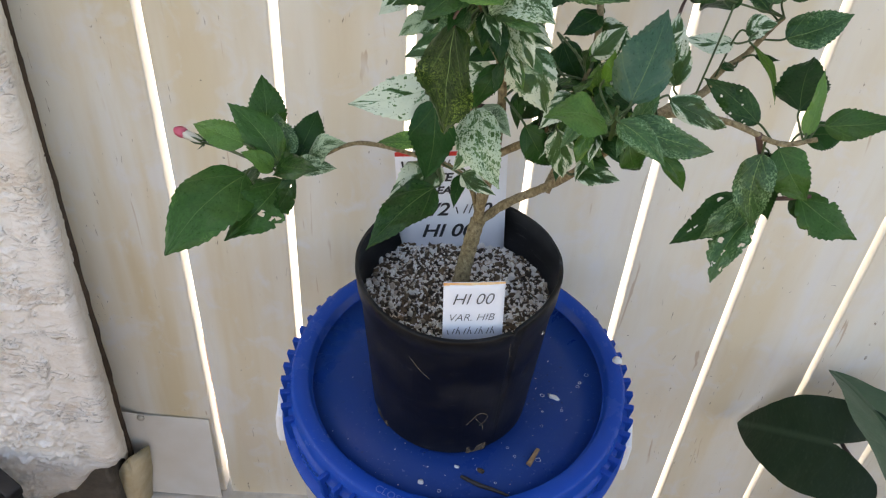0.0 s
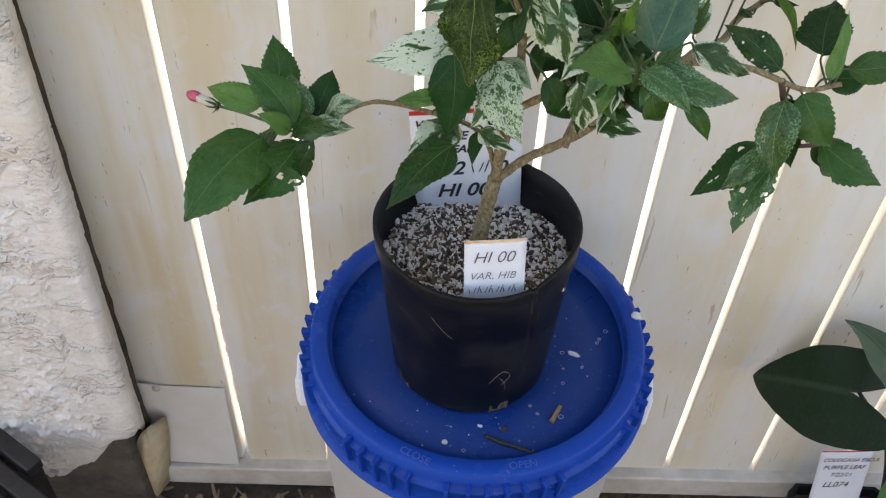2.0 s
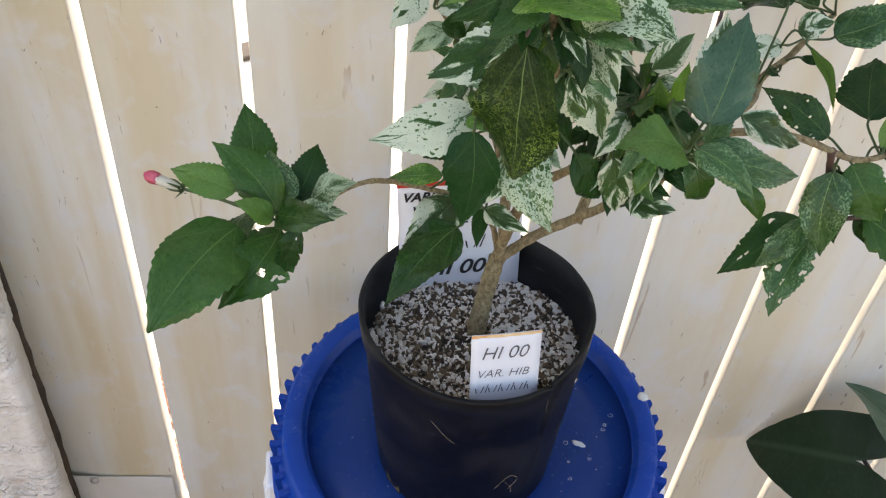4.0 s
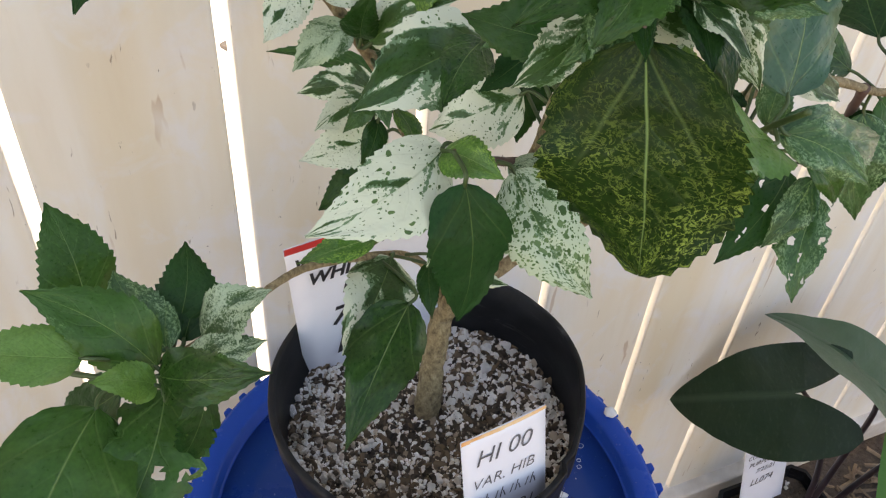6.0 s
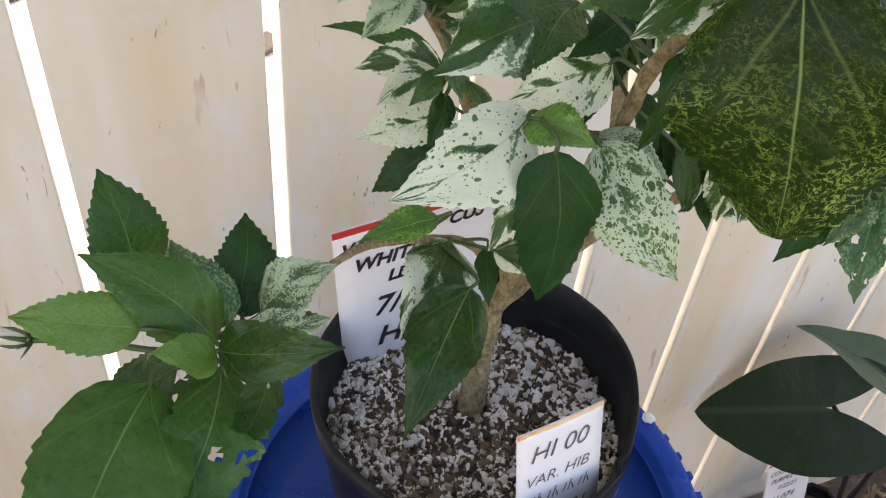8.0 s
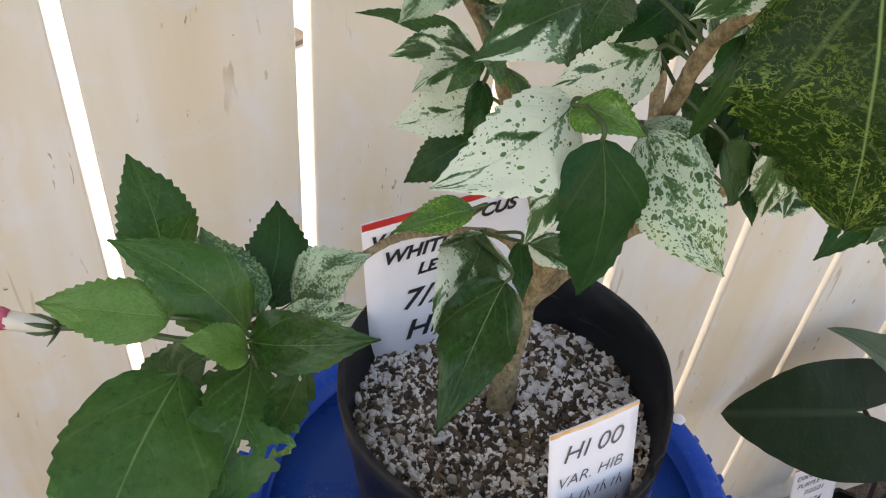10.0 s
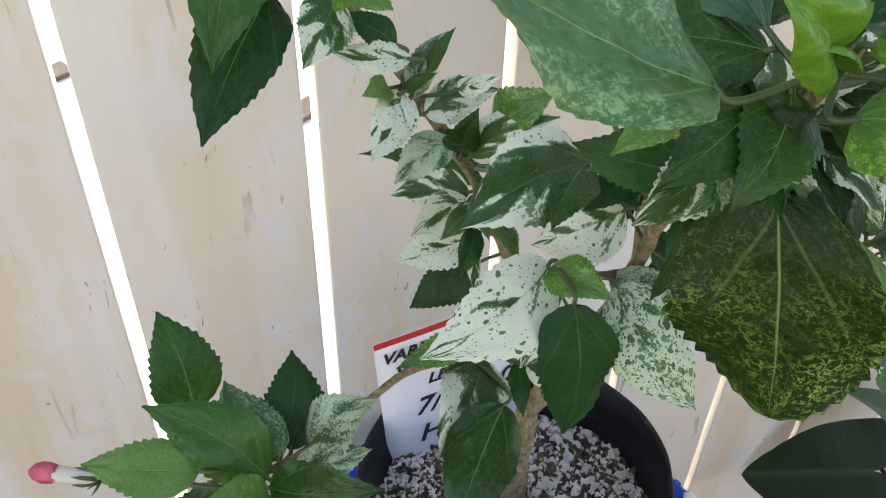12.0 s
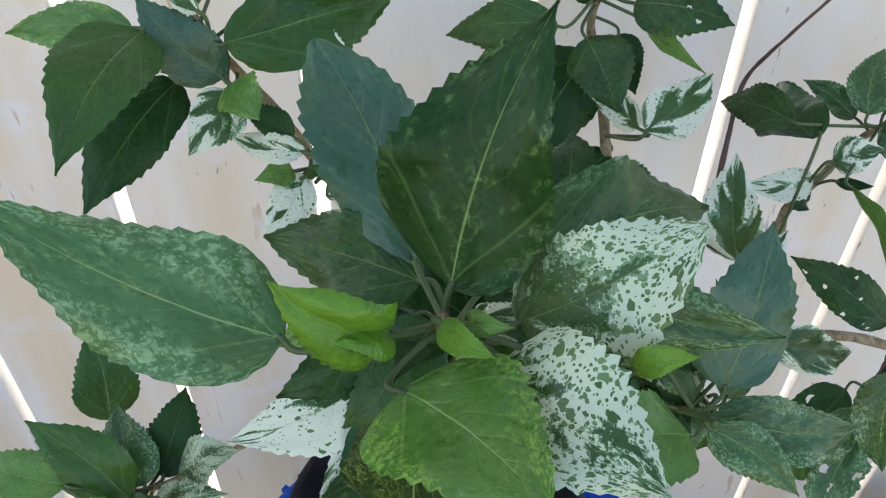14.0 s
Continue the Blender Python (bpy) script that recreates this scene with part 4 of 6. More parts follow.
        col = mix(nt, maths(nt, "MULTIPLY", dot, maths(nt, "MULTIPLY", zone, 0.42)), col, tuple(c * 1.35 for c in tint))
        if kind in ("mottle", "edge", "vein", "sheen", "green"):
            near = maths(nt, "MAXIMUM", ramp(nt, au, [(0.03, (1, 1, 1)), (0.2, (0, 0, 0))]), ramp(nt, maths(nt, "ABSOLUTE", maths(nt, "ADD", s, -0.5)), [(0.02, (0.9, 0.9, 0.9)), (0.2, (0, 0, 0))]))
            streak = maths(nt, "MULTIPLY", ramp(nt, noise_tex(nt, vec, 30, 3, 0.65, 0.6), [(0.52, (0, 0, 0)), (0.6, (1, 1, 1))]), ramp(nt, noise_tex(nt, vec, 5, 2), [(0.4, (0, 0, 0)), (0.58, (1, 1, 1))]))
            amount = {"mottle": 0.5, "edge": 0.5, "vein": 0.3, "sheen": 0.18, "green": 0.14}[kind]
            col = mix(nt, maths(nt, "MULTIPLY", maths(nt, "MULTIPLY", near, streak), amount), col, (0.21, 0.33, 0.1))
    col = mix(nt, maths(nt, "MULTIPLY", maths(nt, "MAXIMUM", mid, maths(nt, "MULTIPLY", side, 0.1)), {"mottle": 0.8, "edge": 0.75, "sheen": 0.5, "clear": 0.42, "green": 0.45, "vein": 0.62, "olive": 0.7}.get(kind, 0.3)), col, (0.22, 0.34, 0.11))
    nt.links.new(col, b.inputs["Base Color"])
    nt.links.new(maths(nt, "MULTIPLY_ADD", fine, 0.2, 0.2), b.inputs["Roughness"])
    puff = maths(nt, "MULTIPLY_ADD", side, -0.16, maths(nt, "MULTIPLY", noise_tex(nt, vec, 9, 2), 1.2))
    bump(nt, b, maths(nt, "MULTIPLY_ADD", mid, -0.5, puff), 0.4, 0.0014)
    tr = nt.nodes.new("ShaderNodeBsdfTranslucent")
    soft = kind in ("light", "lime", "white", "half", "marble", "tip")
    nt.links.new(mix(nt, 0.4 if soft else 0.12, col, (0.2, 0.34, 0.04)), tr.inputs[0])
    ms = nt.nodes.new("ShaderNodeMixShader")
    ms.inputs[0].default_value = 0.13 if soft else 0.06
    nt.links.new(b.outputs[0], ms.inputs[1])
    nt.links.new(tr.outputs[0], ms.inputs[2])
    nt.links.new(ms.outputs[0], nt.nodes["Material Output"].inputs["Surface"])
    return m


LEAF = {k: leaf_material(k) for k in ("green", "dark", "light", "lime", "olive", "white", "half", "speck", "mottle", "edge", "night", "sheen", "clear", "marble", "vein", "tip")}
KIND = {"g": ("green", "glossy dark green leaf"), "d": ("dark", "deep bluish green leaf"), "l": ("light", "light green young leaf"), "y": ("lime", "lime green new leaf"), "o": ("olive", "round green leaf mottled yellow"),
        "w": ("white", "cream white leaf flecked with green"), "h": ("half", "green leaf splashed with cream"), "s": ("speck", "green leaf finely speckled with cream"), "m": ("mottle", "green leaf mottled with pale patches"), "e": ("edge", "green leaf with yellow-green mottled edges"), "n": ("night", "very dark green leaf"), "b": ("sheen", "green leaf with its bluish sky sheen painted in"), "c": ("clear", "fresh mid-green leaf"), "v": ("marble", "cream leaf marbled and flecked with green"), "k": ("vein", "deep green leaf flecked pale along its veins"), "t": ("tip", "green leaf turning cream towards its tip")}
VIEWER = Vector((-0.08, -0.33, 1.02))
joints = []

hibiscus = new("hibiscus")
tagged(hibiscus, "variegated hibiscus shrub with a pink bud growing in a pot", "plant")


def limb(name, ctrl, r0, r1, mat=None, n=9, wob=0.15, joint=True):
    pts = spline(ctrl, 8)
    bm = bmesh.new()
    k = len(pts) - 1
    tube(bm, pts, [(r0 + (r1 - r0) * i / k) * (1 + 0.06 * math.sin(i * 1.9)) for i in range(k + 1)], n, wob)
    if joint:
        joints.extend(pts[3:])
    return part(name, bm, mat or WOOD, hibiscus)


def blade(base, tip, ratio, face=None, roll=0.0, bow=0.1, fold=0.12, sharp=1.0, teeth=14, wave=0.042, holes=0, curl=0.0, seed=0, wedge=0.58, ragged=0.0):
    """A toothed leaf from base to tip: ratio is width to length, bow its arch, fold the V along its midrib."""
    base, tip = Vector(base), Vector(tip)
    y = tip - base
    length = y.length
    y.normalize()
    hint = Vector(face) if face else (VIEWER - (base + tip) / 2).normalized() + Vector((0, 0, 0.25))
    z = (hint - y * hint.dot(y)).normalized()
    z = Matrix.Rotation(radians(roll), 3, y) @ z
    x = y.cross(z)
    bm = bmesh.new()
    uv = bm.loops.layers.uv.new("UVMap")
    rows, cols = teeth * 3, 8
    q0 = random.Random(seed * 7 + 3)
    lean, bend, ruffle = q0.uniform(-0.12, 0.12), q0.choice((-1, 1)) * q0.uniform(0.04, 0.13), q0.uniform(0.6, 1.7)
    twist, veins = q0.uniform(-0.35, 0.35), q0.uniform(5.5, 7.0)
    a, c = wedge, 1.12 * sharp
    peak = (a / (a + c)) ** a * (c / (a + c)) ** c
    bite = 0.05 * min(1.0, 0.04 / length)
    grid = []
    for j in range(rows + 1):
        v = j / rows
        hw = 0.5 * ratio * length * (v ** a * (1 - v) ** c) / peak if 0 < v < 1 else 0.0004
        saw = ((j % 3) - 1.0) * min(1.0, max(0.1, (v - 0.12) * 3))
        row = []
        for i in range(-cols, cols + 1):
            s = i / cols
            side = 1 if s > 0 else -1
            rim = abs(i) == cols
            own = 0.25 + 1.5 * (0.5 + 0.5 * noise.noise(Vector((j // 3 * 0.9, side * 4.0, seed * 1.3))))
            tooth = 1 + bite * saw * own
            w = hw * s * (tooth if rim else 1.0) * (1 + lean * side) * (1 + 0.09 * noise.noise(Vector((v * 5, seed * 2.1 + (s > 0) * 9, 0))))
            w *= 1 - ragged * s * s * max(0.0, noise.noise(Vector((v * 13, seed * 3.7 + (s > 0) * 5, 2))) * 1.6 - 0.1)
            arch = bow * length * 4 * v * (1 - v) - curl * length * v * v * v
            h = arch + fold * (math.sqrt(w * w + (0.012 * length) ** 2) - 0.012 * length) - 0.9 * fold * hw * s * s * abs(s)
            h += ruffle * wave * length * s * s * math.sin(9 * v + 2.2 * side + seed * 1.7) * min(1, hw / (0.2 * length))
            h += w * twist * (v - 0.35)
            run = v - 0.38 * abs(s) * ratio
            h -= 0.0028 * length * math.cos(2 * math.pi * veins * run + side) * 4 * abs(s) * (1 - abs(s)) * min(1, 4 * (1 - v)) * min(1, 5 * v)
            h += 0.014 * length * noise.noise(Vector((s * 2.4 + seed, v * 6, seed * 3.3)))
            sway = bend * length * v * (1 - v) * 2
            row.append((bm.verts.new(base + y * (length * v + (0.009 * length * own if rim and j % 3 == 2 and 0 < v < 1 else 0)) + x * (w + sway) + z * h), s, v))
        grid.append(row)
    q = random.Random(seed * 13 + 5)
    spots = [(q.randint(4, rows - 8), q.randint(0, 2 * cols - 1)) for _ in range(holes)]
    gone = {(j + dj, i) for j, i in spots for dj in range(q.randint(1, 3))}
    for j, i in sorted(gone):
        for dj, di in ((0, 0), (0, 1), (1, 0), (1, 1)):
            if j + dj <= rows:
                grid[j + dj][i + di][0].co += x * q.uniform(-0.3, 0.3) * ratio * length / (2 * cols) + y * q.uniform(-0.5, 0.5) * length / rows
    for j in range(rows):
        for i in range(2 * cols):
            if (j, i) in gone:
                continue
            four = (grid[j][i], grid[j][i + 1], grid[j + 1][i + 1], grid[j + 1][i])
            f = bm.faces.new([p[0] for p in four])
            for lp, p in zip(f.loops, four):
                lp[uv].uv = (p[1] * 0.5 + 0.5, p[2])
    return bm, y


count = 0


def leaf(kind, base, tip, ratio=0.6, stalk=True, **how):
    global count
    count += 1
    how.setdefault("seed", count)
    bm, y = blade(base, tip, ratio, **how)
    mat, label = KIND[kind]
    ob = part("leaf", bm, LEAF[mat], hibiscus, label)
    if stalk:
        b0 = Vector(base)
        near = min(joints, key=lambda p: (p - (b0 - y * 0.012)).length)
        if (near - b0).length < 0.07:
            pb = bmesh.new()
            d = near - b0
            s = spline([b0 + y * 0.0015, b0 - y * min(0.25 * d.length, 0.006), near], 5)
            tube(pb, s, [0.0008] * len(s), 6)
            part("petiole", pb, REDSTEM if kind == "o" else GREENSTEM, ob)
    return ob

limb("trunk", [(-0.0088, 0.0125, 0.4991), (-0.0068, 0.0150, 0.5252), (-0.0029, 0.0204, 0.5495), (0.0010, 0.0239, 0.5708)], 0.0070, 0.0058, n=14, wob=0.12)
limb("branch", [(0.0000, 0.0240, 0.5670), (0.0029, 0.0118, 0.6068), (0.0066, -0.0122, 0.6634), (0.0065, -0.0303, 0.7144), (0.0035, -0.0452, 0.7530), (-0.0055, -0.0793, 0.7944), (-0.0184, -0.1134, 0.8463), (-0.0194, -0.1193, 0.8575)], 0.0042, 0.0013)
limb("branch", [(0.0010, 0.0219, 0.5746), (-0.0058, 0.0237, 0.6023), (-0.0195, 0.0239, 0.6202), (-0.0497, 0.0099, 0.6419), (-0.0752, -0.0080, 0.6616), (-0.0918, -0.0231, 0.6721), (-0.1171, -0.0310, 0.6625), (-0.1366, -0.0352, 0.6609)], 0.0022, 0.0012)
limb("branch", [(0.0019, 0.0148, 0.5973), (0.0000, 0.0347, 0.6365), (-0.0136, 0.0433, 0.6750), (-0.0243, 0.0433, 0.7045), (-0.0436, 0.0465, 0.7394), (-0.0575, 0.0500, 0.7630), (-0.0690, 0.0540, 0.7820), (-0.0790, 0.0530, 0.7990), (-0.0860, 0.0510, 0.8130), (-0.0944, 0.0534, 0.8289)], 0.0037, 0.0013)
limb("branch", [(0.0000, 0.0230, 0.5689), (0.0214, 0.0191, 0.5951), (0.0448, 0.0183, 0.6119), (0.0603, 0.0059, 0.6348), (0.0795, -0.0272, 0.6855), (0.1088, -0.0157, 0.7079), (0.1536, -0.0131, 0.7071), (0.1925, -0.0160, 0.6945), (0.2169, -0.0148, 0.6990)], 0.0038, 0.0016)
limb("branch", [(0.1049, -0.0175, 0.7058), (0.1295, 0.0245, 0.6919), (0.1589, 0.0626, 0.6799), (0.1736, 0.0892, 0.6815), (0.1931, 0.1021, 0.6902), (0.2048, 0.1025, 0.7116), (0.2106, 0.0973, 0.7259)], 0.0036, 0.0016)
limb("branch", [(0.0496, 0.0201, 0.6083), (0.0742, 0.0652, 0.6589), (0.0782, 0.0935, 0.7082), (0.0744, 0.1144, 0.7474), (0.0686, 0.1220, 0.7726), (0.0705, 0.1217, 0.7908)], 0.0036, 0.0016)
limb("branch", [(0.0795, -0.0272, 0.6855), (0.0755, -0.0497, 0.7161), (0.0715, -0.0692, 0.7410), (0.0685, -0.0848, 0.7595)], 0.0018, 0.001, GREENSTEM)
limb("branch", [(0.0065, -0.0283, 0.7106), (-0.0140, -0.0395, 0.7250), (-0.0325, -0.0440, 0.7368)], 0.002, 0.0012, REDSTEM)
limb("branch", [(0.0066, -0.0122, 0.6634), (0.0319, -0.0210, 0.6885), (0.0513, -0.0238, 0.7119), (0.0581, -0.0244, 0.7456)], 0.003, 0.0014)
limb("branch", [(0.1779, -0.0156, 0.6999), (0.1907, -0.0030, 0.6682), (0.1926, 0.0002, 0.6376), (0.2102, -0.0022, 0.6370), (0.2325, -0.0068, 0.6450)], 0.0024, 0.0014, REDSTEM)
limb("dead_twig", [(0.1249, 0.0796, 0.6338), (0.1307, 0.0827, 0.6802), (0.1337, 0.0917, 0.7248), (0.1445, 0.1155, 0.7338), (0.1523, 0.1249, 0.7421), (0.1601, 0.1156, 0.7668), (0.1717, 0.1072, 0.7935)], 0.0017, 0.0007, REDSTEM, 7, 0.4, False)

# bud shoot
leaf("g", (-0.1573, 0.0099, 0.6488), (-0.1631, 0.0365, 0.6826), 0.66, bow=0.04, fold=0.1)
leaf("g", (-0.1369, -0.0414, 0.6656), (-0.1722, -0.0233, 0.6982), 0.50, bow=0.1, fold=0.18, roll=-8)
leaf("l", (-0.1588, -0.0404, 0.6785), (-0.1955, -0.0280, 0.6826), 0.52, bow=0.16, fold=0.1, face=(-0.1, -0.5, 0.85))
leaf("m", (-0.1320, -0.0349, 0.6654), (-0.1440, -0.0055, 0.6807), 0.72, bow=0.05, fold=0.2, roll=-5)
leaf("d", (-0.1278, -0.0235, 0.6613), (-0.1172, -0.0003, 0.6825), 0.7, bow=0.12, curl=0.12)
leaf("d", (-0.1264, -0.0293, 0.6615), (-0.1142, -0.0017, 0.6725), 0.55, bow=0.05)
leaf("s", (-0.1201, -0.0299, 0.6615), (-0.0931, -0.0301, 0.6781), 0.75, bow=0.12, roll=-20)
leaf("s", (-0.1269, -0.0404, 0.6647), (-0.0986, -0.0408, 0.6645), 0.5, bow=0.1, roll=15)
leaf("g", (-0.1375, -0.0470, 0.6680), (-0.1035, -0.0745, 0.6890), 0.42, bow=0.1, fold=0.1)
leaf("l", (-0.1382, -0.0512, 0.6684), (-0.1575, -0.0562, 0.6843), 0.55, bow=0.05)
leaf("c", (-0.1591, -0.0442, 0.6561), (-0.2000, -0.1060, 0.6350), 0.6, bow=0.12, fold=0.08, sharp=0.9)
leaf("g", (-0.1363, -0.0395, 0.6501), (-0.1667, -0.0868, 0.6337), 0.6, bow=0.1, fold=0.2, holes=7, ragged=0.4)
leaf("d", (-0.1226, -0.0604, 0.6709), (-0.1394, -0.0622, 0.6357), 0.36, bow=0.1, fold=0.3, holes=4, ragged=0.5)
leaf("d", (-0.1503, -0.0396, 0.6556), (-0.1755, -0.0162, 0.6224), 0.5, bow=0.05)

BUDPINK = mat_simple("pink_petals", (0.42, 0.012, 0.07), (0.62, 0.12, 0.17), 220, 0.5, 0.8, 0.002)
CREAMBUD = mat_simple("cream_petal_base", (0.5, 0.48, 0.36), (0.62, 0.56, 0.48), 160, 0.5, 0.3, 0.001)
CALYX, BUD = Vector((-0.1929, -0.0189, 0.6607)), Vector((-0.2162, -0.0092, 0.6629))
limb("bud_stalk", [(-0.1406, -0.0409, 0.6624), (-0.1561, -0.0386, 0.6651), (-0.1755, -0.0245, 0.6604), tuple(CALYX)], 0.0011, 0.0010, GREENSTEM, 8, 0.05, False)
ax = (BUD - CALYX).normalized()
bud = new("bud")
bud.parent = hibiscus
tagged(bud, "closed pink hibiscus bud")
bm = bmesh.new()
tube(bm, [CALYX + ax * d for d in (0, 0.004, 0.009, 0.014, 0.0165)], [0.0012, 0.0026, 0.003, 0.0032, 0.003], 14, 0.1)
part("petal_base", bm, CREAMBUD, bud)
bm = bmesh.new()
tube(bm, [CALYX + ax * d for d in (0.0155, 0.018, 0.021, 0.0238, 0.0255)], [0.003, 0.0034, 0.0032, 0.0024, 0.0009], 22, 0.55)
part("corolla", bm, BUDPINK, bud)
sd = ax.orthogonal().normalized()
for k in range(6):
    r = Matrix.Rotation(k * math.pi / 3, 3, ax) @ sd
    bm = bmesh.new()
    tube(bm, [CALYX + r * 0.001, CALYX + r * 0.0035 + ax * 0.001, CALYX + r * 0.0065 + ax * 0.0025], [0.0006, 0.0005, 0.0001], 6)
    part("bract", bm, GREENSTEM, bud)
for k in range(5):
    r = Matrix.Rotation(k * math.pi * 0.4 + 0.3, 3, ax) @ sd
    bm = bmesh.new()
    tube(bm, [CALYX + r * 0.0016 + ax * 0.001, CALYX + r * 0.0031 + ax * 0.006, CALYX + r * 0.0033 + ax * 0.0095], [0.0009, 0.0007, 0.0001], 6)
    part("sepal", bm, GREENSTEM, bud)

# leaves over the pot
leaf("w", (-0.0333, -0.0376, 0.7341), (-0.0871, -0.0602, 0.7303), 0.5, wave=0.012, bow=0.06, fold=0.1, roll=-4)
leaf("n", (-0.0351, -0.0591, 0.7366), (-0.0383, -0.0701, 0.6844), 0.53, bow=0.06, fold=0.06, face=(-0.1, -0.95, 0.3))
leaf("v", (-0.0099, -0.0445, 0.7237), (0.0084, -0.0795, 0.6891), 0.56, bow=0.1, fold=0.25, face=(-0.25, -0.8, 0.6))
leaf("g", (-0.0331, -0.0147, 0.6334), (-0.0768, -0.0618, 0.6116), 0.46, bow=0.08, fold=0.1, sharp=1.15)
leaf("h", (-0.0310, 0.0134, 0.6333), (-0.0664, -0.0264, 0.6253), 0.55, bow=0.08, fold=0.2, roll=6)
leaf("e", (-0.0435, 0.0006, 0.6606), (-0.0768, -0.0015, 0.6581), 0.42, bow=0.1, fold=0.2, roll=12)
leaf("d", (-0.0137, 0.0120, 0.6256), (-0.0186, -0.0070, 0.6091), 0.42, bow=0.08)
leaf("e", (-0.0342, -0.0393, 0.7338), (-0.0234, -0.0627, 0.7380), 0.6, bow=0.12, fold=0.4, roll=10)
leaf("w", (-0.0232, 0.0580, 0.6869), (-0.0554, 0.0434, 0.6865), 0.55, bow=0.06)
leaf("g", (-0.0075, 0.0916, 0.6677), (-0.0580, 0.1151, 0.6810), 0.25, bow=0.06, roll=25)
leaf("h", (-0.0213, 0.0627, 0.6872), (-0.0523, 0.0831, 0.6778), 0.5, bow=0.05)
leaf("w", (-0.0194, 0.0532, 0.6705), (-0.0602, 0.0545, 0.6629), 0.55, bow=0.06)
leaf("d", (-0.0213, 0.0486, 0.6559), (-0.0524, 0.0546, 0.6314), 0.55, bow=0.06)
leaf("h", (-0.0007, 0.0031, 0.7427), (-0.0569, -0.0139, 0.7372), 0.6, bow=0.1, fold=0.3, roll=-12)
leaf("g", (-0.0159, -0.0235, 0.7631), (-0.0374, -0.0431, 0.7550), 0.55, bow=0.08)
leaf("w", (-0.0023, -0.0304, 0.7439), (-0.0314, -0.0197, 0.7274), 0.7, bow=0.1)
leaf("w", (-0.0598, 0.0409, 0.7603), (-0.0776, 0.0230, 0.7450), 0.62, bow=0.08, roll=-15)
leaf("l", (-0.0643, 0.0418, 0.7620), (-0.0780, 0.0295, 0.7688), 0.55, bow=0.1)
leaf("g", (-0.0494, 0.0403, 0.7670), (-0.0386, 0.0427, 0.7822), 0.3, bow=0.08, fold=0.3)
leaf("g", (-0.0596, 0.0387, 0.7618), (-0.0486, 0.0335, 0.7704), 0.34, bow=0.1, fold=0.2)
leaf("w", (-0.0396, 0.0362, 0.7602), (-0.0252, 0.0280, 0.7688), 0.45, bow=0.15, fold=0.2)
leaf("d", (-0.0400, 0.0288, 0.7364), (-0.0380, 0.0188, 0.7624), 0.5, bow=0.1, fold=0.3)
leaf("e", (-0.0278, 0.0283, 0.7481), (-0.0107, 0.0131, 0.7686), 0.62, bow=0.12, fold=0.2)
leaf("h", (-0.0363, 0.0287, 0.7338), (-0.0106, 0.0083, 0.7595), 0.4, bow=0.1, fold=0.25)
leaf("s", (-0.0555, 0.0435, 0.7556), (-0.0360, 0.0573, 0.7729), 0.4, bow=0.1)
leaf("h", (-0.0506, 0.0415, 0.7489), (-0.0214, 0.0377, 0.7561), 0.55, bow=0.1)
leaf("s", (-0.0409, 0.0385, 0.7365), (-0.0652, 0.0345, 0.7233), 0.6, bow=0.1)
leaf("g", (-0.0360, 0.0433, 0.7272), (-0.0097, 0.0376, 0.7372), 0.55, bow=0.1)
leaf("s", (-0.0311, 0.0433, 0.7177), (-0.0018, 0.0570, 0.7191), 0.55, bow=0.1)

leaf("h", (0.0019, 0.0112, 0.6557), (-0.0216, -0.0044, 0.6410), 0.55, bow=0.12, fold=0.3, roll=-15)
# big round leaf
leaf("o", (-0.0254, -0.1170, 0.8212), (-0.0270, -0.1377, 0.7706), 0.92, bow=0.05, fold=0.05, sharp=0.66, teeth=18, face=(-0.8, -0.42, 0.45))

# crown
leaf("m", (-0.0513, -0.1206, 0.8551), (-0.1067, -0.1087, 0.8880), 0.45, wedge=0.48, sharp=1.1, wave=0.04, bow=0.0, fold=0.15, teeth=16, roll=18)
leaf("b", (-0.0236, -0.0982, 0.8507), (-0.0439, -0.0548, 0.8824), 0.46, wedge=0.85, sharp=0.72, wave=0.06, bow=-0.02, fold=0.25, face=(0.1, -0.8, 0.7))
leaf("k", (-0.0174, -0.1129, 0.8590), (0.0017, -0.0963, 0.9135), 0.6, sharp=1.15, wave=0.07, curl=0.08, bow=0.02, fold=0.16, teeth=19, face=(-0.38, -0.86, 0.35))
leaf("e", (-0.0286, -0.1316, 0.8507), (-0.0048, -0.1663, 0.8603), 0.78, bow=0.015, wedge=0.42, fold=0.1, wave=0.03, roll=-32)
leaf("m", (0.0135, -0.0958, 0.8435), (0.0570, -0.1162, 0.8403), 0.36, bow=0.1, fold=0.2, roll=10)
leaf("t", (-0.0034, -0.1152, 0.8495), (0.0319, -0.1161, 0.8759), 0.66, bow=0.1, fold=0.14, sharp=0.8)
leaf("v", (-0.0078, -0.1257, 0.8501), (0.0190, -0.1574, 0.8481), 0.7, bow=0.12, fold=0.12)
leaf("y", (-0.0300, -0.1225, 0.8590), (-0.0512, -0.1275, 0.8795), 0.6, bow=0.18, fold=0.9, roll=-20)
leaf("y", (-0.0300, -0.1235, 0.8580), (-0.0445, -0.1315, 0.8680), 0.6, bow=0.2, fold=0.5, roll=25)
leaf("y", (-0.0204, -0.1222, 0.8593), (-0.0107, -0.1332, 0.8609), 0.45, bow=0.15, fold=0.4)
leaf("y", (0.0159, -0.1332, 0.8548), (0.0272, -0.1369, 0.8623), 0.45, bow=0.15, fold=0.3)
leaf("l", (-0.0145, -0.1204, 0.8557), (-0.0068, -0.1295, 0.8650), 0.4, bow=0.2, fold=0.4)
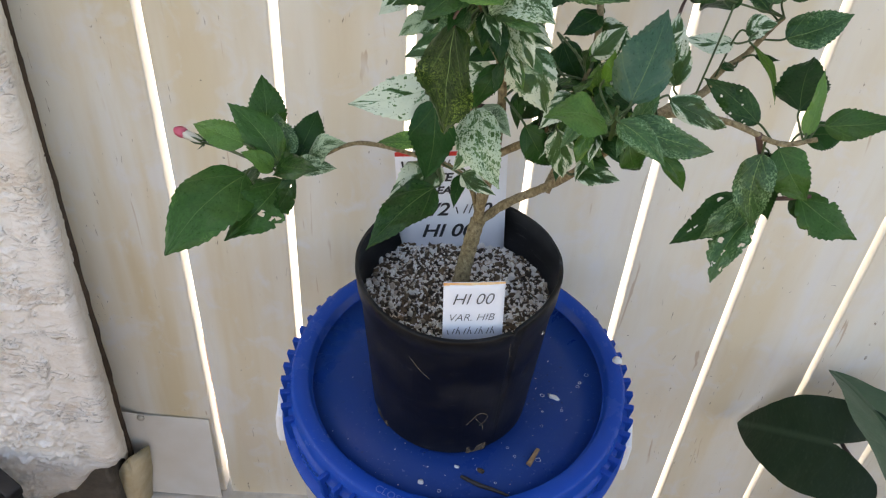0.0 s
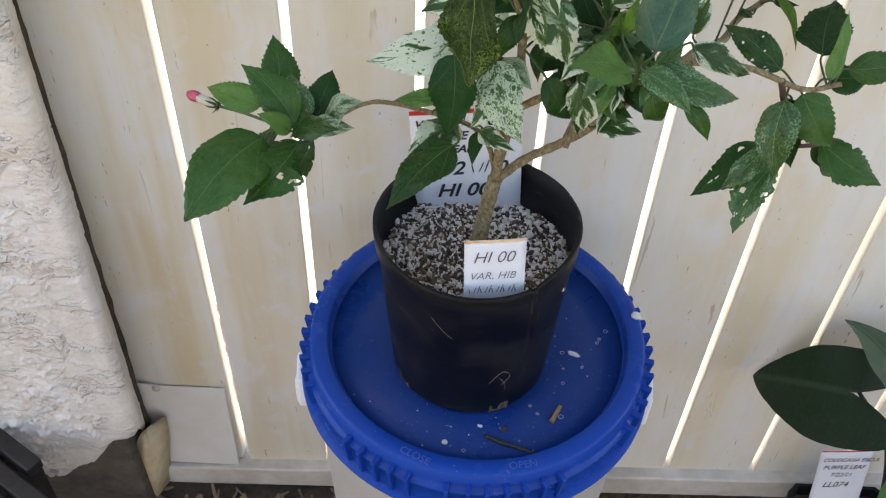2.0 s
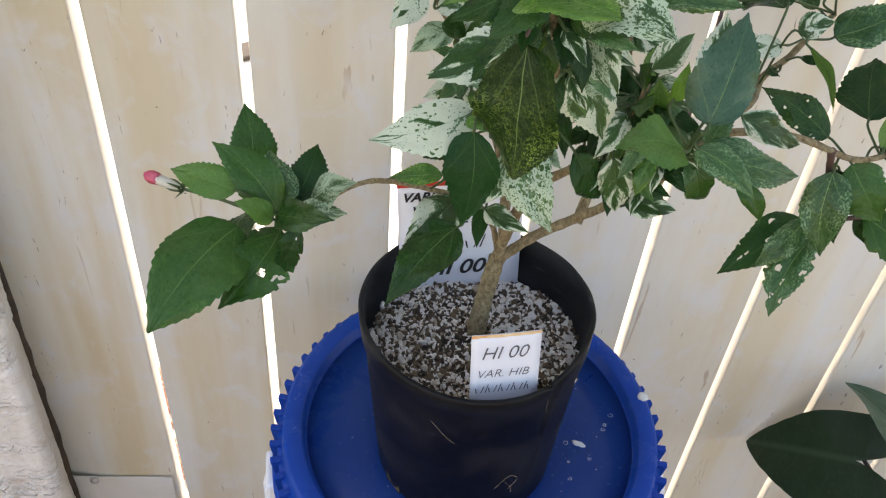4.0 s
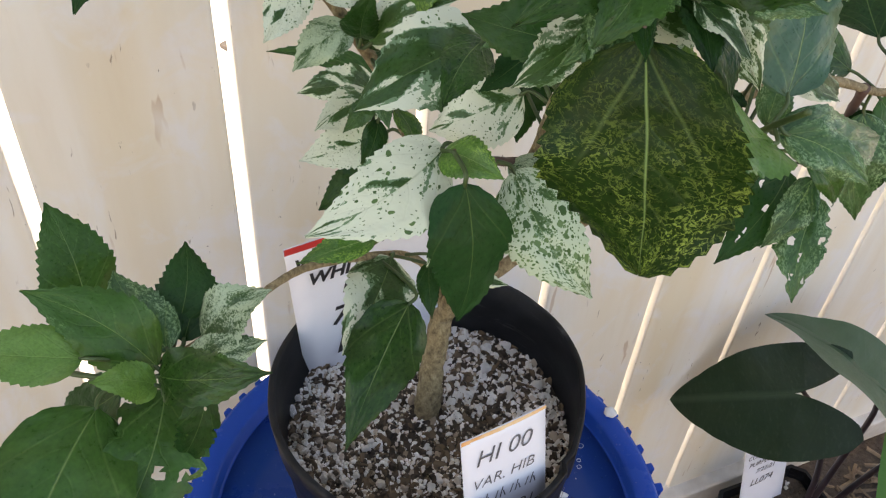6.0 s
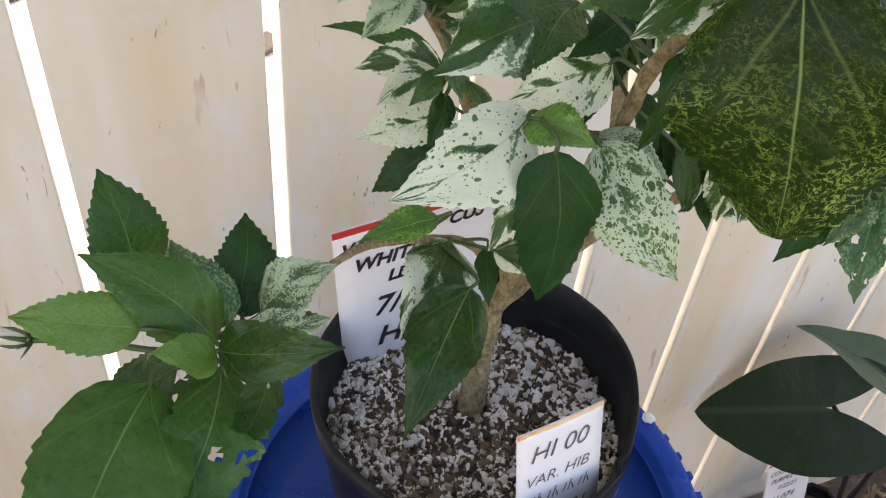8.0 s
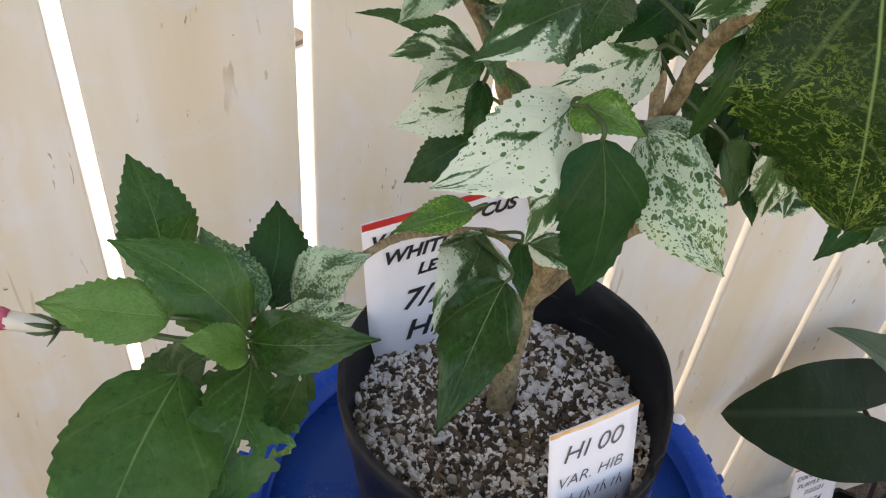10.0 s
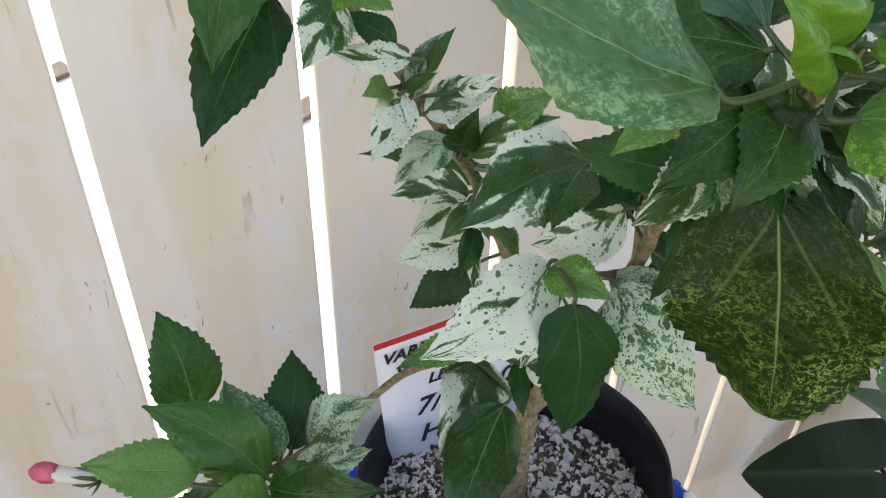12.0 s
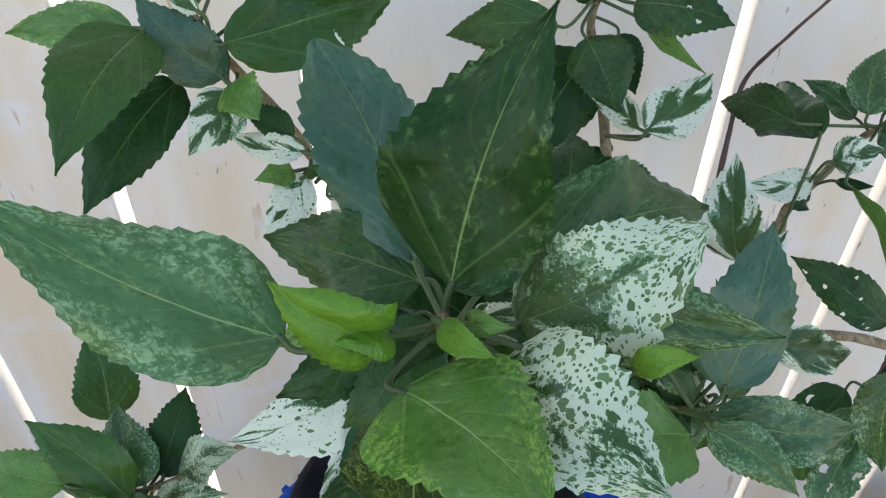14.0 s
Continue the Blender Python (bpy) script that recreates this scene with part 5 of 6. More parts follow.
leaf("d", (0.0130, -0.0804, 0.8389), (0.0209, -0.0478, 0.8463), 0.55, bow=0.1, fold=0.1)
leaf("g", (0.0012, -0.0947, 0.8476), (0.0559, -0.0660, 0.8329), 0.42, bow=0.1)
leaf("g", (-0.0222, -0.0988, 0.8459), (-0.0591, -0.0784, 0.8431), 0.5, bow=0.1)
leaf("g", (-0.0241, -0.1035, 0.8389), (-0.0563, -0.1150, 0.8281), 0.5, bow=0.1)
leaf("g", (-0.0203, -0.1065, 0.8408), (-0.0418, -0.1222, 0.8252), 0.6, bow=0.1)
leaf("d", (-0.0065, -0.0843, 0.8133), (-0.0317, -0.0595, 0.8187), 0.6, bow=0.1)
leaf("h", (-0.0055, -0.0794, 0.8040), (0.0266, -0.0948, 0.7993), 0.6, bow=0.1)
leaf("g", (-0.0025, -0.0697, 0.7949), (0.0248, -0.0513, 0.8060), 0.6, bow=0.1)
leaf("h", (-0.0055, -0.0745, 0.7994), (-0.0367, -0.0832, 0.7887), 0.55, bow=0.1)
leaf("d", (-0.0015, -0.0599, 0.7810), (-0.0296, -0.0349, 0.7814), 0.55, bow=0.1)
leaf("s", (-0.0005, -0.0550, 0.7764), (0.0267, -0.0605, 0.7624), 0.55, bow=0.1)

# upper left shoot
leaf("e", (-0.1201, 0.0712, 0.8108), (-0.1701, 0.0790, 0.8058), 0.38, bow=0.06, fold=0.1)
leaf("g", (-0.1096, 0.0462, 0.8243), (-0.1309, -0.0127, 0.8103), 0.52, bow=0.1, fold=0.12, sharp=1.15)
leaf("d", (-0.1028, 0.0502, 0.8011), (-0.1360, 0.0090, 0.7736), 0.5, bow=0.08, fold=0.12)
leaf("b", (-0.0849, 0.0438, 0.8054), (-0.1118, 0.0545, 0.8337), 0.58, bow=0.06, roll=-10)
leaf("h", (-0.0825, 0.0436, 0.7992), (-0.0989, 0.0252, 0.7856), 0.72, bow=0.1, fold=0.25)
leaf("e", (-0.0818, 0.0388, 0.8065), (-0.0703, 0.0159, 0.8070), 0.72, bow=0.1, fold=0.2)
leaf("g", (-0.0828, 0.0455, 0.8188), (-0.0204, 0.0877, 0.8125), 0.42, bow=0.1, fold=0.15)
leaf("h", (-0.0588, 0.0580, 0.8160), (-0.0377, 0.0515, 0.8033), 0.6, bow=0.1)
leaf("g", (-0.0950, 0.0988, 0.8213), (-0.1292, 0.0932, 0.8348), 0.5, bow=0.08)
leaf("g", (-0.0626, 0.0680, 0.8431), (-0.0165, 0.0753, 0.8202), 0.34, bow=0.1)
leaf("w", (-0.0585, 0.0346, 0.7772), (-0.0867, 0.0412, 0.7825), 0.4, bow=0.08)
leaf("d", (-0.0623, 0.0386, 0.7811), (-0.0818, 0.0438, 0.7933), 0.5, bow=0.06)
leaf("h", (-0.0904, 0.0510, 0.8281), (-0.1012, 0.0538, 0.8388), 0.42, bow=0.08)
leaf("m", (-0.0876, 0.0579, 0.8370), (-0.0894, 0.0916, 0.8557), 0.5, bow=0.08)
leaf("d", (-0.0847, 0.0579, 0.8351), (-0.0554, 0.0810, 0.8580), 0.55, bow=0.08)
leaf("d", (-0.0715, 0.0687, 0.8115), (-0.0563, 0.0615, 0.8005), 0.55, bow=0.08)
leaf("g", (-0.0993, 0.0488, 0.8171), (-0.1070, 0.0638, 0.7984), 0.6, bow=0.08)

# back shoot
leaf("g", (0.0479, 0.0986, 0.7878), (0.0025, 0.1230, 0.7695), 0.42, bow=0.1, fold=0.15)
leaf("d", (0.0666, 0.1174, 0.7618), (0.0253, 0.0903, 0.7169), 0.6, bow=0.05, fold=0.1, face=(-0.2, -0.85, 0.5))
leaf("g", (0.0782, 0.0950, 0.7993), (0.1149, 0.0756, 0.7988), 0.62, bow=0.1, holes=3)
leaf("g", (0.0626, 0.1047, 0.7774), (0.0742, 0.0785, 0.7554), 0.8, bow=0.08)
leaf("l", (0.0879, 0.1039, 0.7837), (0.1027, 0.0637, 0.7844), 0.22, bow=0.08, roll=40)
leaf("d", (0.0812, 0.1198, 0.7689), (0.0869, 0.0976, 0.7508), 0.6, bow=0.08)
leaf("h", (0.0879, 0.0880, 0.7389), (0.0655, 0.1011, 0.7504), 0.5, bow=0.1)
leaf("h", (0.0858, 0.0715, 0.7506), (0.1161, 0.0869, 0.7683), 0.66, bow=0.05, roll=-10)
leaf("g", (0.0724, 0.1236, 0.7910), (0.0569, 0.1412, 0.8173), 0.6, bow=0.05)
leaf("g", (0.0724, 0.1217, 0.7909), (0.0939, 0.1353, 0.8131), 0.6, bow=0.05)
leaf("d", (0.0705, 0.1199, 0.7879), (0.0452, 0.1272, 0.8020), 0.5, bow=0.05)
leaf("d", (0.0792, 0.0982, 0.7180), (0.0519, 0.0846, 0.7053), 0.6, bow=0.08)
leaf("h", (0.0782, 0.0984, 0.7084), (0.1054, 0.0783, 0.7034), 0.6, bow=0.08)
leaf("g", (0.0802, 0.0938, 0.6795), (0.0567, 0.0753, 0.6637), 0.6, bow=0.08)

# right shoot
leaf("h", (0.1305, 0.0419, 0.6956), (0.1277, 0.0676, 0.7389), 0.58, bow=0.05, fold=0.2)
leaf("g", (0.1544, 0.0770, 0.7475), (0.1383, 0.1199, 0.7281), 0.42, bow=0.08)
leaf("d", (0.1629, 0.0709, 0.7425), (0.1727, 0.1339, 0.7280), 0.5, bow=0.06)
leaf("m", (0.2029, 0.1072, 0.7242), (0.1796, 0.1242, 0.7360), 0.45, bow=0.06)
leaf("m", (0.1969, 0.0898, 0.7396), (0.2146, 0.1230, 0.7530), 0.55, bow=0.06)
leaf("g", (0.2057, 0.0856, 0.7473), (0.2466, 0.0957, 0.7718), 0.42, bow=0.06)
leaf("m", (0.2184, 0.1012, 0.7071), (0.2632, 0.1054, 0.7285), 0.6, bow=0.06)
leaf("h", (0.1784, 0.0731, 0.7250), (0.1978, 0.0705, 0.7349), 0.8, bow=0.1)
leaf("w", (0.1745, 0.0791, 0.7127), (0.1326, 0.0677, 0.7198), 0.36, bow=0.08)
leaf("l", (0.1818, 0.0586, 0.7234), (0.2045, 0.0432, 0.6860), 0.2, bow=-0.1, roll=50)
leaf("d", (0.1980, 0.0951, 0.6938), (0.2145, 0.0879, 0.6958), 0.35, bow=0.06)
leaf("d", (0.1833, 0.0908, 0.6856), (0.1716, 0.0814, 0.6888), 0.7, bow=0.06)
leaf("g", (0.1798, -0.0036, 0.7005), (0.1448, 0.0270, 0.7134), 0.44, bow=0.12, fold=0.1, holes=7)
leaf("d", (0.2112, 0.0144, 0.7011), (0.2260, 0.0583, 0.7178), 0.72, bow=0.06)
leaf("l", (0.2091, -0.0136, 0.7007), (0.2150, 0.0090, 0.7383), 0.28, bow=0.04, roll=40)
leaf("g", (0.2198, -0.0101, 0.7069), (0.2626, -0.0212, 0.7228), 0.45, bow=0.1, fold=0.1)
leaf("d", (0.2121, -0.0049, 0.6954), (0.2393, -0.0048, 0.6980), 0.8, bow=0.1)
leaf("c", (0.1955, -0.0121, 0.6880), (0.2217, -0.0260, 0.6554), 0.74, bow=0.1, fold=0.15, sharp=1.1)
leaf("m", (0.1848, -0.0156, 0.6847), (0.1876, -0.0344, 0.6341), 0.52, bow=0.08, fold=0.2)
leaf("d", (0.1906, -0.0099, 0.6813), (0.2004, -0.0117, 0.6411), 0.5, bow=0.08)
leaf("d", (0.2014, 0.0249, 0.6138), (0.1469, 0.0012, 0.5825), 0.44, bow=0.12, fold=0.1, holes=5)
leaf("m", (0.1989, -0.0014, 0.6177), (0.1735, -0.0332, 0.5782), 0.5, bow=0.08, fold=0.25, holes=9, wave=0.06, ragged=0.45)
leaf("g", (0.2242, -0.0049, 0.6426), (0.2674, -0.0250, 0.6237), 0.56, bow=0.12, fold=0.2, ragged=0.3)
leaf("d", (0.2248, -0.0017, 0.6402), (0.2335, -0.0065, 0.6191), 0.6, bow=0.06)
leaf("y", (0.2092, -0.0062, 0.6464), (0.2169, -0.0066, 0.6619), 0.5, bow=0.06)
leaf("d", (0.1965, -0.0042, 0.6730), (0.2042, -0.0174, 0.6295), 0.5, bow=0.08)
leaf("m", (0.1897, -0.0006, 0.6327), (0.1634, -0.0091, 0.5991), 0.42, bow=0.1, fold=0.2)

# middle of the shrub
leaf("l", (0.0656, -0.0788, 0.7434), (0.0276, -0.0894, 0.7516), 0.72, bow=0.12, fold=0.12, roll=14)
leaf("h", (0.0113, -0.0330, 0.7633), (0.0339, -0.0475, 0.7260), 0.7, bow=0.08, fold=0.3)
leaf("b", (0.0793, -0.0647, 0.7491), (0.0960, -0.0319, 0.7932), 0.58, bow=0.05, fold=0.12, face=(-0.1, -0.8, 0.6))
leaf("h", (0.1097, -0.0334, 0.7330), (0.1535, -0.0228, 0.7086), 0.34, bow=0.1, fold=0.25)
leaf("d", (0.0219, -0.0452, 0.7139), (0.0414, -0.0402, 0.6801), 0.5, bow=0.12, fold=0.2)
leaf("h", (0.0426, -0.0450, 0.7124), (0.0508, -0.0449, 0.6748), 0.5, bow=0.1, fold=0.35)
leaf("h", (0.0601, -0.0312, 0.6686), (0.0912, -0.0321, 0.6655), 0.55, bow=0.12, fold=0.2)
leaf("g", (0.0876, -0.0467, 0.7093), (0.0986, -0.0422, 0.6833), 0.62, bow=0.2, fold=0.2)
leaf("e", (0.0708, -0.0273, 0.7199), (0.0629, -0.0275, 0.7513), 0.62, bow=0.08)
leaf("h", (0.0591, -0.0226, 0.7534), (0.0776, -0.0185, 0.7732), 0.6, bow=0.08)
leaf("d", (0.0436, 0.0122, 0.7415), (0.0585, 0.0012, 0.7192), 0.62, bow=0.08)
leaf("d", (0.0612, -0.0027, 0.7035), (0.0855, 0.0061, 0.7236), 0.65, bow=0.08)
leaf("d", (0.0659, -0.0220, 0.6931), (0.0464, -0.0359, 0.6872), 0.6, bow=0.1)
leaf("y", (0.0638, -0.0517, 0.7541), (0.0677, -0.0473, 0.7736), 0.45, bow=0.06)
leaf("h", (0.0951, -0.0332, 0.7461), (0.1127, -0.0146, 0.7713), 0.5, bow=0.08)
leaf("g", (0.0174, -0.0231, 0.7248), (0.0178, -0.0406, 0.7075), 0.38, bow=0.08, fold=0.3)
leaf("v", (0.0614, -0.0218, 0.6999), (0.0374, -0.0225, 0.7073), 0.32, bow=0.08, fold=0.2)
leaf("s", (-0.0075, -0.0365, 0.7193), (0.0130, -0.0553, 0.7119), 0.55, bow=0.1, fold=0.15)
leaf("h", (-0.0151, 0.0029, 0.6329), (0.0103, -0.0194, 0.6342), 0.42, bow=0.12, fold=0.3)
leaf("d", (0.0597, -0.0305, 0.6835), (0.0806, -0.0429, 0.6847), 0.5, bow=0.1, fold=0.2)
leaf("m", (0.0069, -0.0038, 0.7559), (0.0100, -0.0208, 0.7368), 0.5, bow=0.1, fold=0.2)
leaf("h", (0.0410, -0.0342, 0.7034), (0.0328, -0.0489, 0.6914), 0.4, bow=0.12, fold=0.3)
leaf("m", (0.0526, -0.0330, 0.6991), (0.0516, -0.0494, 0.6865), 0.4, bow=0.12, fold=0.3)
leaf("e", (0.0606, -0.0306, 0.6958), (0.0702, -0.0481, 0.6847), 0.45, bow=0.12, fold=0.3)
leaf("h", (0.0682, -0.0408, 0.7101), (0.0637, -0.0564, 0.6972), 0.42, bow=0.12, fold=0.3)
leaf("d", (0.0728, -0.0392, 0.7050), (0.0835, -0.0546, 0.6974), 0.5, bow=0.12, fold=0.3)
leaf("d", (0.0514, -0.0310, 0.6841), (0.0466, -0.0465, 0.6724), 0.45, bow=0.12, fold=0.3)
leaf("h", (0.0678, -0.0336, 0.6850), (0.0592, -0.0475, 0.6742), 0.4, bow=0.12, fold=0.3)
leaf("g", (0.0781, -0.0400, 0.7145), (0.0852, -0.0548, 0.7064), 0.45, bow=0.12, fold=0.3)
leaf("d", (0.0326, -0.0213, 0.7027), (0.0245, -0.0373, 0.6889), 0.5, bow=0.12, fold=0.3)
leaf("m", (0.0799, -0.0317, 0.7279), (0.0675, -0.0289, 0.7395), 0.45, bow=0.12, fold=0.3)
leaf("d", (0.0654, -0.0167, 0.7276), (0.0541, -0.0118, 0.7441), 0.5, bow=0.12, fold=0.3)
leaf("m", (0.0876, -0.0474, 0.7161), (0.0795, -0.0602, 0.7056), 0.45, bow=0.12, fold=0.3)
leaf("h", (0.0970, -0.0279, 0.7409), (0.0872, -0.0231, 0.7570), 0.45, bow=0.12, fold=0.3)
leaf("d", (0.0228, 0.0198, 0.7189), (0.0106, 0.0065, 0.7068), 0.5, bow=0.12, fold=0.3)
leaf("n", (0.0058, -0.0223, 0.7568), (-0.0184, -0.0292, 0.7474), 0.5, bow=0.1, fold=0.2)
leaf("n", (0.0348, 0.0276, 0.7170), (0.0281, 0.0211, 0.6772), 0.5, bow=0.1, fold=0.2)
leaf("d", (0.0463, 0.0236, 0.7315), (0.0367, 0.0163, 0.7035), 0.5, bow=0.1, fold=0.2)
leaf("h", (0.0154, 0.0172, 0.7154), (0.0074, 0.0077, 0.6979), 0.4, bow=0.1, fold=0.2)
leaf("m", (-0.0024, -0.0291, 0.7693), (-0.0197, -0.0295, 0.7646), 0.4, bow=0.1, fold=0.2)

# shoot in front of the middle
leaf("m", (0.0786, -0.0670, 0.7356), (0.1364, -0.0627, 0.7177), 0.4, bow=0.1, fold=0.2)
leaf("m", (0.0724, -0.0760, 0.7436), (0.1009, -0.0936, 0.7268), 0.46, bow=0.08, fold=0.25, sharp=1.1)
leaf("g", (0.1056, -0.0621, 0.7115), (0.1241, -0.0715, 0.6906), 0.38, bow=0.1, fold=0.3, curl=0.2)
leaf("e", (0.0629, -0.0464, 0.7131), (0.0560, -0.0556, 0.6952), 0.5, bow=0.1, fold=0.3)
leaf("d", (0.0650, -0.0130, 0.7472), (0.0806, -0.0039, 0.7595), 0.6, bow=0.08)
leaf("m", (0.0886, -0.0521, 0.7254), (0.1016, -0.0390, 0.7443), 0.5, bow=0.08)
leaf("d", (0.0563, -0.0027, 0.7130), (0.0710, 0.0161, 0.7285), 0.8, bow=0.05)
leaf("g", (0.0708, -0.0126, 0.7033), (0.0903, -0.0085, 0.7183), 0.7, bow=0.1)

# close foliage inside the shrub
rnd = random.Random(52)
for cx, cy, cz, rx, ry, rz, number in ((0.0595, -0.022, 0.727, 0.036, 0.02, 0.036, 40), (-0.012, -0.1, 0.826, 0.024, 0.018, 0.02, 22), (0.004, -0.06, 0.78, 0.012, 0.014, 0.03, 6), (-0.031, 0.029, 0.713, 0.02, 0.015, 0.04, 8)):
    for k in range(number):
        d = Vector((rnd.uniform(-1, 1), rnd.uniform(-1, 0.6), rnd.uniform(-0.9, 0.9))).normalized()
        p = Vector((cx + d.x * rx * rnd.uniform(0.1, 0.8), cy + d.y * ry * rnd.uniform(0.1, 0.8), cz + d.z * rz * rnd.uniform(0.1, 0.8)))
        q = p + Vector((d.x * 0.6 + rnd.uniform(-0.5, 0.5), d.y * 0.5 - 0.2, d.z * 0.6 - 0.35)).normalized() * rnd.uniform(0.018, 0.032)
        leaf("dmghdemhdgvg"[k % 12], p, q, rnd.uniform(0.36, 0.55), bow=rnd.uniform(0.04, 0.16), fold=rnd.uniform(0.1, 0.35), roll=rnd.uniform(-35, 35))

# ---- the dark elephant-ear plant at the fence ----
taro = new("elephant_ear")
tagged(taro, "dark purple-green elephant-ear plant in a small black pot", "plant")


def taro_material(name, a, c):
    m, nt, b = material(name, 0.42, 0.24)
    tc = nt.nodes.new("ShaderNodeTexCoord")
    v = tc.outputs["UV"]
    oi = nt.nodes.new("ShaderNodeObjectInfo")
    f = noise_tex(nt, v, 7, 5, 0.6)
    sep = nt.nodes.new("ShaderNodeSeparateXYZ")
    nt.links.new(v, sep.inputs[0])
    au = maths(nt, "ABSOLUTE", maths(nt, "ADD", sep.outputs[0], -0.5))
    mid = ramp(nt, au, [(0.004, (1, 1, 1)), (0.02, (0, 0, 0))])
    s = maths(nt, "FRACT", maths(nt, "MULTIPLY_ADD", au, -5.0, maths(nt, "MULTIPLY", sep.outputs[1], 6.0)))
    side = ramp(nt, maths(nt, "ABSOLUTE", maths(nt, "ADD", s, -0.5)), [(0.0, (0.35, 0.35, 0.35)), (0.07, (0, 0, 0))])
    vein = maths(nt, "MAXIMUM", mid, maths(nt, "MULTIPLY", side, 0.3))
    col = mix(nt, f, a, c)
    dust = ramp(nt, noise_tex(nt, v, 40, 3), [(0.55, (0, 0, 0)), (0.75, (0.12, 0.12, 0.12))])
    col = mix(nt, dust, col, (0.1, 0.14, 0.11))
    col = mix(nt, maths(nt, "MULTIPLY", vein, 0.55), col, (0.045, 0.08, 0.045))
    nt.links.new(col, b.inputs["Base Color"])
    bump(nt, b, maths(nt, "MULTIPLY_ADD", vein, -0.5, f), 0.6, 0.003)
    return m


TARO = taro_material("dark_taro", (0.007, 0.022, 0.008), (0.017, 0.042, 0.017))
# Lighter taro copy: the upper leaf's sky reflection is put into its colour.
TARO2 = taro_material("sky_sheen_taro", (0.03, 0.07, 0.033), (0.055, 0.108, 0.058))
GREENTARO = taro_material("green_taro", (0.03, 0.11, 0.018), (0.06, 0.17, 0.03))
TAROSTEM = mat_simple("purple_stem", (0.012, 0.008, 0.01), (0.04, 0.025, 0.03), 60, 0.4)


def taro_leaf(at, tip, side, size, label, mat, slim=1.0, droop=0.25):
    """A heart-shaped blade; at is where the stalk meets it, side a hint along its width."""
    at, tip = Vector(at), Vector(tip)
    y = (tip - at)
    L = y.length
    y.normalize()
    z = Vector(side).cross(y).normalized()
    x = y.cross(z)
    bm = bmesh.new()
    uv = bm.loops.layers.uv.new("UVMap")
    n, rr = 120, 12
    rings = []
    for k in range(n + 1):
        a = -math.pi + 0.0 + 2 * math.pi * k / n
        back = abs(a) / math.pi
        r = L * float(np.interp(back, (0, 0.02, 0.06, 0.12, 0.2, 0.28, 0.4, 0.5, 0.6, 0.7, 0.77, 0.82, 0.87, 0.92, 1), (1, 0.955, 0.85, 0.72, 0.63, 0.58, 0.545, 0.535, 0.55, 0.59, 0.59, 0.5, 0.28, 0.09, 0.02)))
        ring = []
        for j in range(rr + 1):
            s = j / rr
            px, py = r * s * math.sin(a) * size * (slim if a > 0 else 1.0), r * s * math.cos(a)
            h = 0.2 * abs(px) + droop * py * (L - py) / L - 0.012 * L * math.sin(5 * a) * s * s + 0.02 * L * noise.noise(Vector((px * 30, py * 30, L * 50)))
            ring.append((bm.verts.new(at + x * px + y * py + z * h), px / (2 * L) + 0.5, py / L))
        rings.append(ring)
    for a, b in zip(rings, rings[1:]):
        for j in range(rr):
            four = (a[j], a[j + 1], b[j + 1], b[j])
            f = bm.faces.new([p[0] for p in four])
            for lp, p in zip(f.loops, four):
                lp[uv].uv = (p[1], p[2])
    bmesh.ops.remove_doubles(bm, verts=bm.verts, dist=1e-6)
    return part("leaf", bm, mat, taro, label)


taro_leaf((0.4166, 0.0983, 0.2207), (0.349, 0.176, 0.1415), (0.19, 0.79, 0.58), 0.9, "dark purple-green heart-shaped leaf", TARO, 0.78)
taro_leaf((0.470, 0.063, 0.259), (0.4151, 0.1635, 0.2684), (0.75, 0.55, -0.35), 1.25, "upper heart-shaped leaf, its sky sheen painted grey-green", TARO2, 0.8)
taro_leaf((0.492, 0.0, 0.239), (0.4087, -0.0414, 0.204), (-0.45, 0.85, 0.1), 0.75, "bright green young leaf", GREENTARO)
for ctrl in ([(0.542, 0.092, -0.09), (0.527, 0.092, 0.02), (0.487, 0.095, 0.14), (0.426, 0.097, 0.225)], [(0.547, 0.092, -0.09), (0.548, 0.09, 0.04), (0.53, 0.079, 0.163), (0.471, 0.064, 0.257)], [(0.556, 0.084, -0.09), (0.559, 0.063, 0.04), (0.536, 0.03, 0.17), (0.494, 0.001, 0.237)]):
    s = spline(ctrl, 8)
    bm = bmesh.new()
    tube(bm, s, [0.0042 - 0.002 * k / len(s) for k in range(len(s))], 10, 0.05)
    part("stalk", bm, TAROSTEM, taro)
small_pot = new("small_pot")
tagged(small_pot, "small square black plastic pot on the mulch by the fence", "pot")
